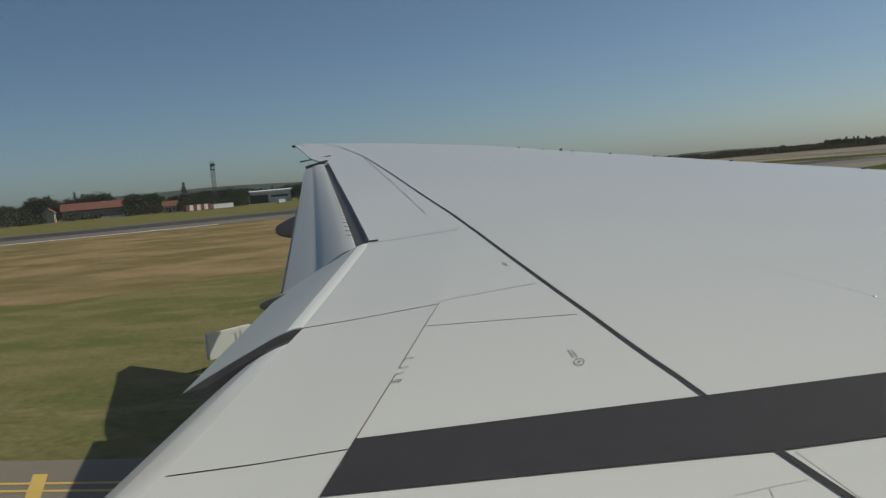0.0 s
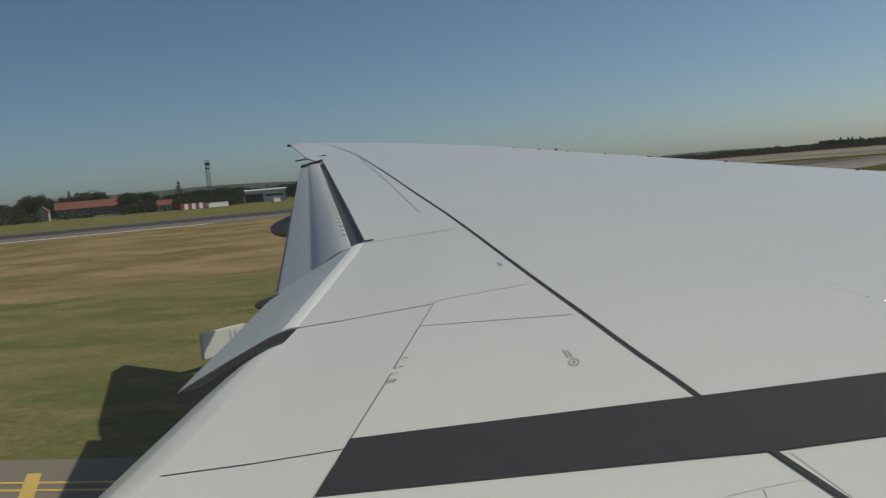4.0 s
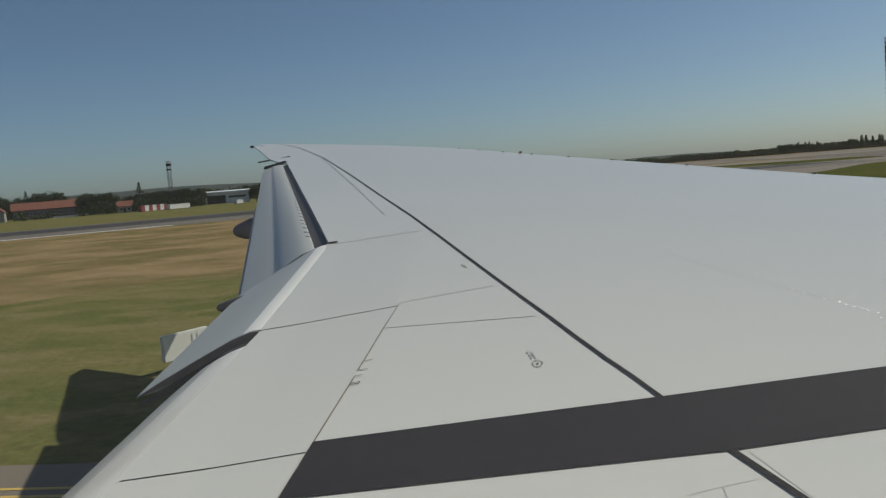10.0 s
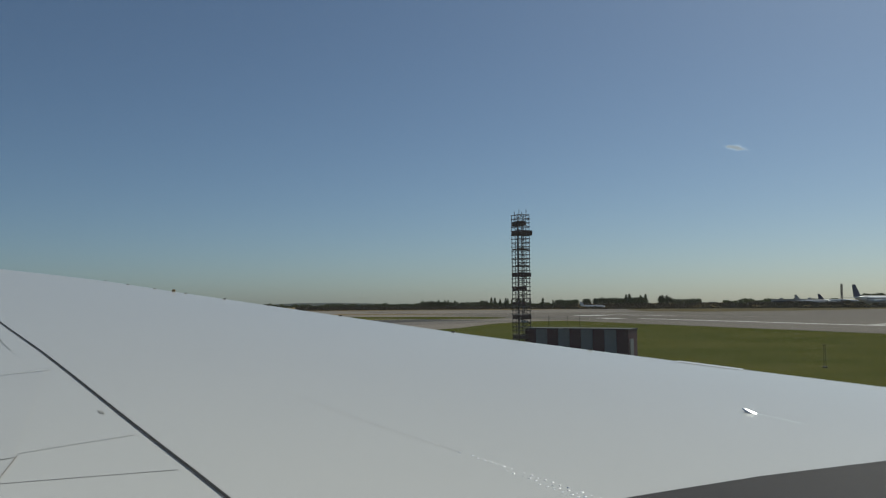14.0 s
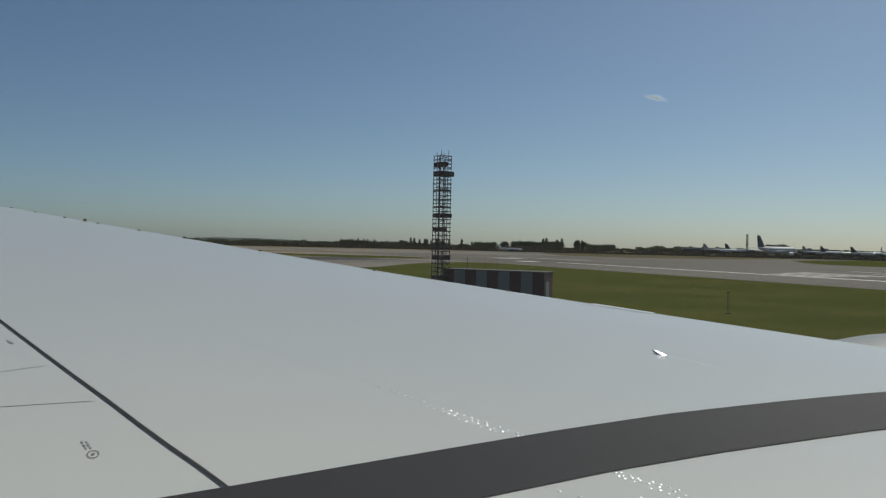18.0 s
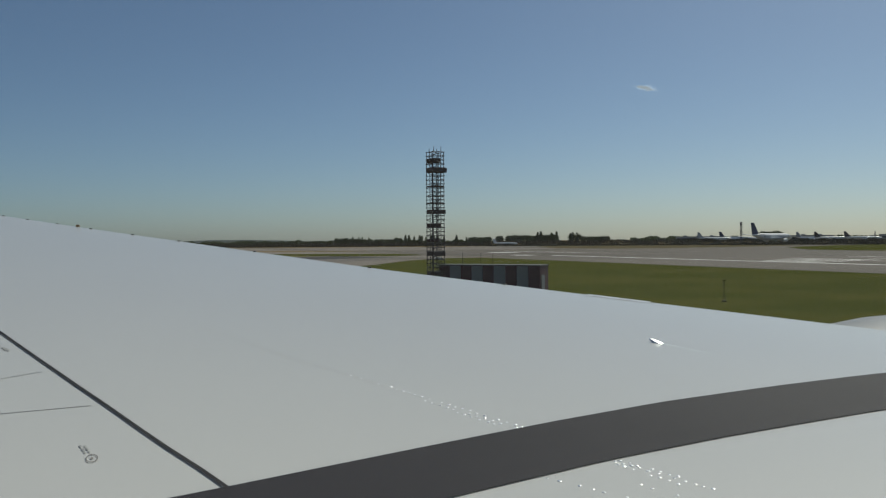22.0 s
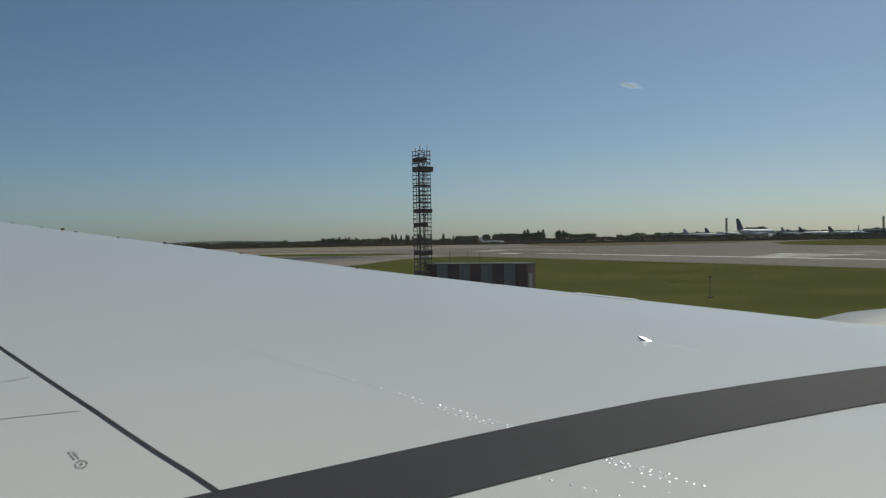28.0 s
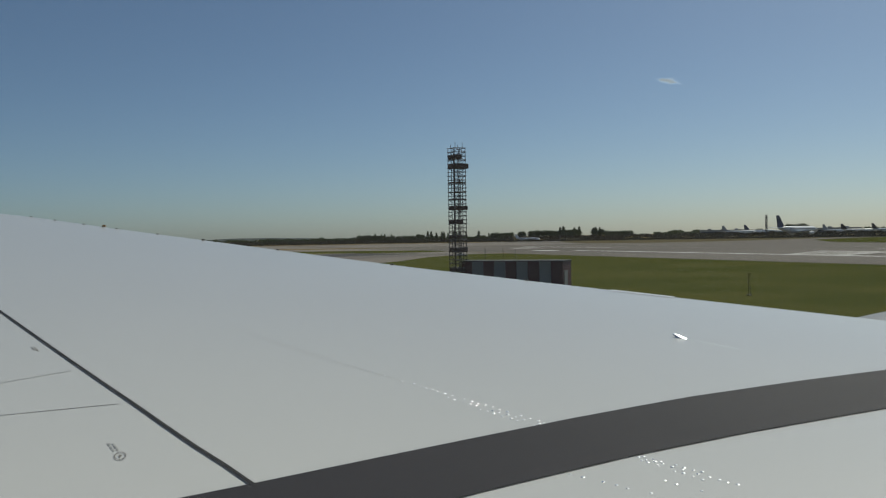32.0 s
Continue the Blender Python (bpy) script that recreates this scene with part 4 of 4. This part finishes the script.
woods("far_woods", -62, -10, 900, 1500, 6, 14, 14000, 3, LEAF, "distant dark woods on the skyline", 4.0)
woods("hedge", -62, -36, 420, 440, 3, 8, 22000, 4, SHADED_LEAF, "dense dark hedge and bushes beyond the runway", 0.9)
woods("hedge", -36, -16, 540, 560, 2.0, 6.5, 22000, 5, SHADED_LEAF, "dense dark hedge and bushes beyond the runway", 0.9)
woods("bushes", -36.5, -34.9, 436, 440, 2.5, 5, 900, 14, SHADED_LEAF, "dark bushes round the farm buildings", 1.1)
woods("bushes", -33.9, -33.2, 440, 440, 1.5, 3.4, 300, 15, SHADED_LEAF, "dark bushes round the farm buildings", 1.0)
woods("bushes", -32.9, -32.0, 440, 440, 1.2, 2.6, 260, 16, SHADED_LEAF, "dark bushes round the farm buildings", 0.9)
woods("bushes", -30.4, -28.1, 446, 440, 2.0, 6.4, 4500, 17, SHADED_LEAF, "dark bushes round the farm buildings", 0.75)
woods("bushes", -27.2, -22.7, 442, 446, 2.6, 7.6, 10000, 18, SHADED_LEAF, "dense dark bushes behind the cabins", 0.8)
woods("far_woods", 34, 64, 1500, 1400, 5, 9, 4500, 6, LEAF, "distant dark woods on the skyline", 4.5)


def hill(name, b0, b1, d, h, mat, label):
    bm = bmesh.new()
    n = 60
    ridge = []
    for i in range(n + 1):
        f = i / n
        b = b0 + (b1 - b0) * f
        top = h * math.sin(math.pi * f) ** 0.7 * (0.75 + 0.4 * noise.noise((f * 5, d * 0.01, 0)))
        ridge.append([bm.verts.new((*polar(b, dd), z)) for dd, z in ((d - 350, -0.2), (d - 150, top * 0.75), (d, top + 0.2), (d + 500, -0.2))])
    for a, b in zip(ridge, ridge[1:]):
        for j in range(3):
            bm.faces.new((a[j], a[j + 1], b[j + 1], b[j]))
    bmesh.ops.recalc_face_normals(bm, faces=bm.faces)
    return tagged(new(name, mesh_of(name, bm, mat, True)), label, "hill", kind="structure")


HAZE = material("hazy_wood", (0.056, 0.068, 0.066), 0.95, second=(0.075, 0.082, 0.074), scale=0.01, fine=0.08, amount=0.8, spec=0.1)
hill("hill", -40, -10, 2700, 44, HAZE, "low wooded ridge in the distance")
hill("hill", 3, 13, 4000, 17, HAZE, "low hazy hill on the skyline")

# beyond the side runway
for b, d, h, k, w in ((-35.45, 458, 13, 0, 1.1), (-34.75, 462, 13.2, 1, 1.1), (-35.1, 470, 12, 2, 1.2), (-34.2, 475, 10, 2, 1.0), (-33.15, 505, 15.4, 4, 1.1), (-32.65, 505, 13.2, 0, 1.1), (-32.1, 510, 13.6, 2, 1.1),
                      (-31.5, 505, 13.4, 1, 1.1), (-33.6, 500, 11.5, 2, 1.2), (-30.0, 450, 9.8, 1, 1.1), (-29.5, 446, 10.2, 0, 1.1), (-29.0, 450, 10.0, 2, 1.0), (-28.5, 446, 10.2, 1, 1.1), (-29.8, 470, 11, 0, 1.2), (-27.2, 460, 8.0, 1, 1.2),
                      (-26.66, 432, 14.4, 4, 1.2), (-26.9, 440, 7.5, 2, 1.2), (-26.2, 440, 8.6, 0, 1.2), (-25.6, 445, 9.0, 2, 1.2), (-25.0, 440, 8.6, 1, 1.2), (-24.3, 438, 9.2, 1, 1.2), (-23.7, 440, 9.4, 0, 1.2), (-23.1, 445, 9.0, 2, 1.2),
                      (-24.0, 460, 9.5, 0, 1.3), (-25.3, 460, 9.3, 1, 1.3), (-21.1, 500, 9.4, 4, 1.3), (-20.0, 500, 9.0, 2, 1.1), (-19.5, 440, 8.6, 0, 1.0), (-19.1, 450, 9, 1, 1.1), (-18.6, 455, 9, 2, 1.1),
                      (-36.2, 445, 9, 2, 1.3), (-37.1, 440, 10, 1, 1.3), (-38.3, 430, 11, 0, 1.3), (-39.9, 440, 11, 1, 1.3), (-41.5, 430, 13, 2, 1.3), (-43, 425, 12, 0, 1.3)):
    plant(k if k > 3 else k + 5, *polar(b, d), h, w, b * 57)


# ---------------------------------------------------------------- buildings beyond the side runway
def house(name, bearing, dist, turn, length, depth, wall_h, roof_h, wall_mat, roof_mat, label, windows=4, doors=1):
    x, y = polar(bearing, dist)
    t = thing(name, label, "building", at=pose(x, y, 0, 0, 0, turn))
    part("wall", box((length, depth, wall_h), pose(0, 0, wall_h / 2)), wall_mat, t)
    e = 0.5
    prof = [(-depth / 2 - e, wall_h - 0.25), (0, wall_h + roof_h), (depth / 2 + e, wall_h - 0.25), (depth / 2 + e, wall_h - 0.05), (0, wall_h + roof_h + 0.22), (-depth / 2 - e, wall_h - 0.05)]
    part("roof", loft([[Vector((s * (length / 2 + e), yy, zz)) for yy, zz in prof] for s in (-1, 1)]), roof_mat, t)
    g = [(-depth / 2, wall_h), (depth / 2, wall_h), (0, wall_h + roof_h - 0.02)]
    for s in (-1, 1):
        part("gable", loft([[Vector((s * (length / 2 - w), yy, zz)) for yy, zz in g] for w in (0.0, 0.3)]), wall_mat, t)
    first = None
    for i in range(windows):
        wx = -length / 2 + length * (i + 0.5) / windows
        m = pose(wx, -depth / 2 - 0.02, wall_h * 0.55)
        if first is None:
            first = part("window", box((1.3, 0.10, 1.4), bevel=0.02), GLASS_DARK, t)
            first.matrix_basis = m
            bm = bmesh.new()
            for u, v, a, b in ((0, 0.72, 1.5, 0.12), (0, -0.72, 1.6, 0.14), (-0.68, 0, 0.12, 1.4), (0.68, 0, 0.12, 1.4), (0, 0, 0.06, 1.4)):
                box((a, 0.16, b), pose(u, -0.02, v), bm=bm)
            surround = part("window_frame", bm, PALE, first)
        else:
            again(surround, Matrix(), again(first, m))
    for i in range(doors):
        part("door", box((1.1, 0.1, 2.1), pose(-length / 2 + length * (i + 1) / (doors + 1.3), -depth / 2 - 0.02, 1.05)), BARK, t)
    part("chimney", box((0.8, 0.8, 1.6), pose(length * 0.2, 0.6, wall_h + roof_h)), roof_mat, t)
    return t


house("farm_building", -32.15, 462, 32, 29.5, 9, 4.7, 3.3, PLASTER, ROOF, "long plastered farm building with a red tiled roof", 9, 2)
house("house", -34.7, 438, 118, 8, 5.0, 4.6, 2.0, CREAM, ROOF, "cream rendered house with its gable to the runway", 2)
house("house", -27.6, 420, 27, 6.3, 6, 3.0, 2.2, CREAM, ROOF, "small house with a red tiled roof", 2)
house("house", -30.5, 540, 20, 14, 8, 6.4, 2.4, PLASTER, ROOF, "plastered house with a red tiled roof", 4)
x, y = polar(-30.9, 432)
low = thing("garden_wall", "low whitewashed garden wall before the farm building", "wall", at=pose(x, y, 0, 0, 0, 31))
for i, (u, w, h) in enumerate(((-4.4, 4.6, 0.75), (0.6, 4.4, 0.7), (5.6, 4.8, 1.1))):
    part("wall_panel", box((w, 0.3, h), pose(u, 0, h / 2), 0.03), PALE, low)
    part("coping", box((w + 0.1, 0.4, 0.08), pose(u, 0, h + 0.04), 0.02), WHITE, low)


def container(name, bearing, dist, turn, length, height, stripes, label, depth=2.6, red=RED, pale=PALE):
    x, y = polar(bearing, dist)
    t = thing(name, label, "container", at=pose(x, y, 0, 0, 0, turn))
    part("base", box((length + 0.1, depth + 0.1, 0.15), pose(0, 0, 0.075)), DARK, t)
    part("roof", box((length + 0.16, depth + 0.16, 0.10), pose(0, 0, height - 0.03), 0.02), DARK if stripes > 1 else PALE, t)
    w = length / stripes
    proto = {}
    for i in range(stripes):
        mat = red if (i % 2 == 0 and stripes > 1) else pale
        m = pose(-length / 2 + w * (i + 0.5), 0, height / 2 + 0.06)
        if mat.name not in proto:
            proto[mat.name] = part("wall_panel", box((w - 0.02, depth, height - 0.2), bevel=0.02), mat, t)
            proto[mat.name].matrix_basis = m
        else:
            again(proto[mat.name], m)
    return t


container("equipment_cabin", -25.95, 400, 58, 13.2, 2.8, 7, "red and white striped equipment cabin on the grass")
container("white_container", -24.4, 400, 58, 10.4, 2.2, 1, "white container on the grass beyond the runway")
container("white_container", -20.64, 400, 56, 3.6, 1.8, 1, "white container beside the hangar")


def hangar(bearing, dist, turn, length, depth, h, label):
    x, y = polar(bearing, dist)
    t = thing("hangar", label, "building", at=pose(x, y, 0, 0, 0, turn))
    part("wall", box((length, depth, h), pose(0, 0, h / 2)), WHITE, t)
    prof = [(-depth / 2 - 1, h), (-depth / 2 - 1, h + 0.9), (depth / 2 + 1, h + 1.5), (depth / 2 + 1, h)]
    part("roof", loft([[Vector((s * (length / 2 + 1), yy, zz)) for yy, zz in prof] for s in (-1, 1)]), WHITE, t, "white flat roof edge")
    # dark plate stands for the unlit bay behind the open door
    part("door", box((length * 0.42, 0.2, h * 0.8), pose(-length * 0.24, -depth / 2 - 0.06, h * 0.42)), DARK, t, "open doorway, its shade set as a dark plate")
    for i in range(4):
        part("window", box((2.2, 0.15, 1.0), pose(length * (0.08 + 0.1 * i), -depth / 2 - 0.04, h * 0.62)), GLASS_DARK, t)
    return t


hangar(-21.3, 460, 20, 22, 18, 5.2, "pale clad hangar with a white roof edge")


def terminal(bearing, dist, turn, length, depth, h, label):
    """Long low terminal: wall, roof slab, one band of dark glazing cut by mullions, roof plant."""
    x, y = polar(bearing, dist)
    t = thing("terminal_building", label, "building", "terminal buildings", at=pose(x, y, 0, 0, 0, turn))
    part("wall", box((length, depth, h), pose(0, 0, h / 2)), CLAD, t)
    part("roof", box((length + 2, depth + 2, 0.7), pose(0, 0, h + 0.35), 0.1), COWL, t, "pale flat roof slab")
    band = part("window_band", box((length * 0.94, 0.2, h * 0.35), pose(0, -depth / 2 - 0.05, h * 0.6)), GLASS_DARK, t, "dark band of glazing")
    first = None
    n = int(length / 6)
    for i in range(n + 1):
        m = pose(-length * 0.47 + length * 0.94 * i / n, -depth / 2 - 0.2, h * 0.6)
        first = again(first, m, band) if first else part("mullion", box((0.3, 0.2, h * 0.35)), PALE, band)
        first.matrix_basis = m
    for i in range(3):
        part("roof_plant", box((length * 0.07, depth * 0.3, 1.6), pose(length * (-0.3 + 0.28 * i), 0, h + 1.5), 0.1), COWL, t)
    return t


terminal(38.35, 1220, -38, 62, 26, 7.4, "long low grey terminal building across the airfield")
terminal(44.6, 1260, -46, 74, 24, 8.0, "long low grey terminal building behind the stands")
terminal(50.6, 1240, -50, 80, 24, 8.6, "long low grey terminal building behind the stands")


# ---------------------------------------------------------------- masts and scaffold towers
def lattice(name, at, height, width, bays, label, boards=(), tube_r=0.045, mat=POLE):
    """Square tower of tubes: posts, a ring of rails at each bay, braces, ladder, boarded decks, rods on top."""
    t = thing(name, label, "tower", at=at)
    w = width / 2
    post = rail = brace = deck = None
    for sx in (-1, 0, 1):
        for sy in (-1, 0, 1):
            if sx or sy:
                if post is None:
                    post = part("post", tube((0, 0, 0), (0, 0, height), tube_r), mat, t)
                    post.matrix_basis = pose(sx * w, sy * w, 0)
                else:
                    again(post, pose(sx * w, sy * w, 0))
    step = height / bays
    for i in range(1, bays + 1):
        for k in range(4):
            m = pose(0, 0, step * i - (0.03 if k % 2 else 0), 0, 0, 90 * k) @ pose(0, w, 0)
            if rail is None:
                rail = part("rail", tube((-w - 0.11, 0, 0), (w + 0.11, 0, 0), tube_r * 0.85, sides=6), mat, t)
                rail.matrix_basis = m
            else:
                again(rail, m)
            if i % 2 == (k % 2):
                m = pose(0, 0, step * (i - 1), 0, 0, 90 * k) @ pose(0, w + 0.04, 0)
                if brace is None:
                    brace = part("brace", tube((-w, 0, 0), (w, 0, step * 0.96), tube_r * 0.6, sides=5), mat, t)
                    brace.matrix_basis = m
                else:
                    again(brace, m)
    for z, over, h in boards:
        part("deck_board", box((width + over, width + 0.1, h), pose(over * 0.4, 0, z), 0.02), BOARD, t, "brown boarded deck")
    part("ladder", box((0.06, 0.06, height * 0.96), pose(-0.22 - w * 0.45, -w * 0.5, height * 0.48)), mat, t)
    part("ladder", box((0.06, 0.06, height * 0.96), pose(0.22 - w * 0.45, -w * 0.5, height * 0.48)), mat, t)
    rung = part("rung", box((0.44, 0.04, 0.04), pose(-w * 0.45, -w * 0.5, 0.3)), mat, t)
    for i in range(1, int(height / 0.4)):
        again(rung, pose(0, 0, 0.4 * i))
    for i in range(4):
        part("rod", tube((-w + i * width / 3, 0.1 * (-1) ** i, height), (-w + i * width / 3, 0.1 * (-1) ** i, height + 0.35 + 0.25 * (i % 2)), 0.03, sides=5), mat, t)
    return t


lattice("scaffold_tower", pose(*polar(21.1, 87), 0, 0, 0, 10), 14.6, 1.28, 36, "dark tubular scaffold tower with brown boarded decks on the grass",
        ((13.7, -0.5, 0.45), (12.75, 0.4, 0.5), (11.1, 0.0, 0.12), (10.1, 0.0, 0.08), (9.4, 0.0, 0.08), (8.5, 0.2, 0.42), (7.1, -0.5, 0.4), (5.6, -0.6, 0.3), (4.2, 0.12, 0.42), (2.2, 0.0, 0.3), (0.3, 0.4, 0.35)), 0.034)
lattice("lattice_mast", pose(*polar(-24.75, 430), 0), 22.5, 1.6, 16, "tall red-brown lattice mast behind the trees", ((20.8, 0.5, 1.2), (18.6, 0.2, 0.5)), 0.055)
for b, h in ((39.85, 20), (48.80, 18.5), (49.1, 18.5)):
    lattice("light_mast", pose(*polar(b + 1.05, 820), 0), h, 1.3, 9, "dark square lighting mast by the far stands", ((h * 0.9, 0.0, 0.8), (h * 0.55, 0.0, 0.6)), 0.12)

# striped hut beside the tower
hut = container("striped_hut", 24.94, 85.85, -47, 10.8, 3.1, 9, "dark red and white striped hut beside the scaffold tower", 2.6, HUT_RED, HUT_PALE)

part("door", box((0.06, 0.95, 2.0), pose(5.42, -0.4, 1.15), 0.02), HUT_PALE, hut, "white steel door in the darkened hut colour")
part("aerial", tube((-3.6, 0.6, 3.2), (-3.6, 0.6, 4.3), 0.03), POLE, hut)

# small masts and boxes in the grass
for x, y, h in ((50.5, 60.5, 1.9), (77, 172, 2.6), (79, 170, 2.6), (60, 150, 1.2)):
    t = thing("marker_mast", "slim dark frangible mast standing in the grass", "mast", "markers in the grass", at=pose(x, y, 0))
    for sx in (-0.07, 0.07):
        part("pole", tube((sx * 1.6, 0, 0), (sx, 0, h), 0.018), POLE, t)
    for f in (0.35, 0.68):
        part("rung", box((0.2, 0.03, 0.03), pose(0, 0, h * f)), POLE, t)
    part("arm", box((0.46, 0.06, 0.05), pose(0, 0, h), 0.01), DARK, t)
    part("base", box((0.36, 0.3, 0.1), pose(0, 0, 0.05), 0.02), DARK, t)
for x, y, w in ((88, 226, 2.0),):
    t = thing("equipment_box", "low grey equipment box in the grass", "box", at=pose(x, y, 0, 0, 0, 20))
    part("body", box((w, 0.9, 0.6), pose(0, 0, 0.35), 0.04), CLAD, t)
    part("base", box((w + 0.3, 1.2, 0.1), pose(0, 0, 0.05)), CONCRETE, t)

# taxiway sign with a plain bar for its lettering
sg = thing("taxiway_sign", "white taxiway sign on short legs in the grass", "sign", at=pose(-12.0, 26.0, 0, 0, 0, 62))
part("panel", box((1.8, 0.16, 0.85), pose(0, 0, 0.80), 0.02), SIGN, sg)
for sx in (-0.55, 0.55):
    part("leg", tube((sx, 0, 0), (sx, 0, 0.4), 0.04), DARK, sg)
for bx in (0.22, 0.42):
    part("bar", box((0.05, 0.01, 0.6), pose(bx, -0.087, 0.8)), CLAD, sg)


# ---------------------------------------------------------------- parked airliners far off
def jet(bearing, dist, turn, scale, tail_mat, label):
    x, y = polar(bearing, dist)
    t = thing("parked_airliner", label, "airliner", "parked airliners", at=pose(x, y, 0, 0, 0, turn) @ Matrix.Diagonal((scale, scale, scale, 1)))
    rows = []
    for px, r, dz in ((-19, 0.25, 1.0), (-16, 0.9, 0.75), (-11, 1.75, 0.2), (-6, 1.95, 0), (10, 1.95, 0), (14, 1.85, -0.05), (16.8, 1.3, -0.2), (18.4, 0.6, -0.4), (18.9, 0.1, -0.5)):
        rows.append([Vector((px, r * math.cos(a), 3.9 + dz + r * math.sin(a))) for a in (math.tau * j / 16 for j in range(16))])
    hull = part("fuselage", loft(rows), WHITE, t, smooth=True)
    part("cockpit_window", box((0.7, 2.3, 0.5), pose(16.6, 0, 4.55, 0, 25, 0), 0.1), GLASS_DARK, hull, "dark cockpit glazing")
    part("fin", loft([[Vector(p) + Vector((0, s, 0)) for p in ((-19.4, 0, 5.2), (-13.2, 0, 5.5), (-18.0, 0, 11.6), (-20.4, 0, 11.6))] for s in (-0.18, 0.18)]), tail_mat, t, "coloured tail fin")
    for s in (-1, 1):
        part("wing", loft([[Vector((x0, s * yy, z)), Vector((x1, s * yy, z)), Vector((x1, s * yy, z - th)), Vector((x0, s * yy, z - th))] for yy, x0, x1, z, th in ((1.2, 3.5, -4.0, 3.1, 0.7), (17, -5.2, -7.0, 4.3, 0.12))]), WHITE, t)
        part("tailplane", loft([[Vector((x0, s * yy, z)), Vector((x1, s * yy, z)), Vector((x1, s * yy, z - 0.2)), Vector((x0, s * yy, z - 0.2))] for yy, x0, x1, z in ((0.4, -14.5, -18.2, 5.0), (6.5, -17.6, -19.2, 5.5))]), WHITE, t)
        part("engine", tube((4.4, s * 5.6, 2.1), (0.8, s * 5.6, 2.2), 1.05, sides=14, r2=0.75), WHITE, t)
        part("main_wheel", tube((-1.2, s * 2.6, 0.55), (-1.2, s * 3.3, 0.55), 0.55, sides=12), RUBBER, t)
        part("main_leg", tube((-1.2, s * 2.9, 0.5), (-1.2, s * 2.7, 3.0), 0.14), STEEL, t)
        part("cabin_windows", box((24, 0.04, 0.3), pose(1, s * 1.93, 4.45)), GLASS_DARK, hull, "dark row of cabin windows")
        for dx in (13.2, -10.2):
            part("cabin_door", box((0.9, 0.05, 1.9), pose(dx, s * 1.86, 4.2), 0.02), CLAD, hull)
    part("nose_wheel", tube((14, -0.3, 0.4), (14, 0.3, 0.4), 0.4, sides=12), RUBBER, t)
    part("nose_leg", tube((14, 0, 0.4), (14, 0, 2.5), 0.1), STEEL, t)
    return t


jet(42.75, 800, 16, 1.60, NAVY, "white airliner with a navy tail parked far across the field")
jet(25.8, 760, -28, 0.56, WHITE, "small white airliner parked before the trees")
jet(39.35, 1180, -30, 1.15, CLAD, "white airliner with a grey tail parked far off")
jet(40.65, 1250, -60, 1.25, NAVY, "white airliner with a navy tail parked far off")
jet(46.2, 1160, -30, 1.1, DARK, "white airliner with a dark tail parked far off")
jet(47.9, 1160, -55, 1.1, DARK, "white airliner with a dark tail parked far off")
jet(48.3, 1160, -150, 1.15, NAVY, "white airliner with a navy tail parked far off")


jet(45.1, 1180, -70, 1.1, CLAD, "white airliner with a grey tail parked far off")


# ---------------------------------------------------------------- a wisp of cloud
rnd = random.Random(21)
bm = bmesh.new()
mid = Vector((*polar(34.95, 3800), 3800 * math.tan(radians(9.85))))
side = Vector((math.cos(radians(34.95)), -math.sin(radians(34.95)), 0))
for i in range(34):
    f = rnd.gauss(0, 0.42)
    q = mid + side * f * 62 + Vector((0, 0, -f * 16 + rnd.gauss(0, 5)))
    bmesh.ops.create_icosphere(bm, subdivisions=2, radius=rnd.uniform(5, 13) * (1 - min(abs(f), 1) * 0.6), matrix=Matrix.Translation(q) @ Matrix.Diagonal((1.7, 1.0, 0.6, 1)))
cloud = new("cloud", mesh_of("cloud", bm, VAPOUR, True))
cloud.visible_shadow = False
tagged(cloud, "small thin white cloud in the blue sky", "cloud", kind="structure")
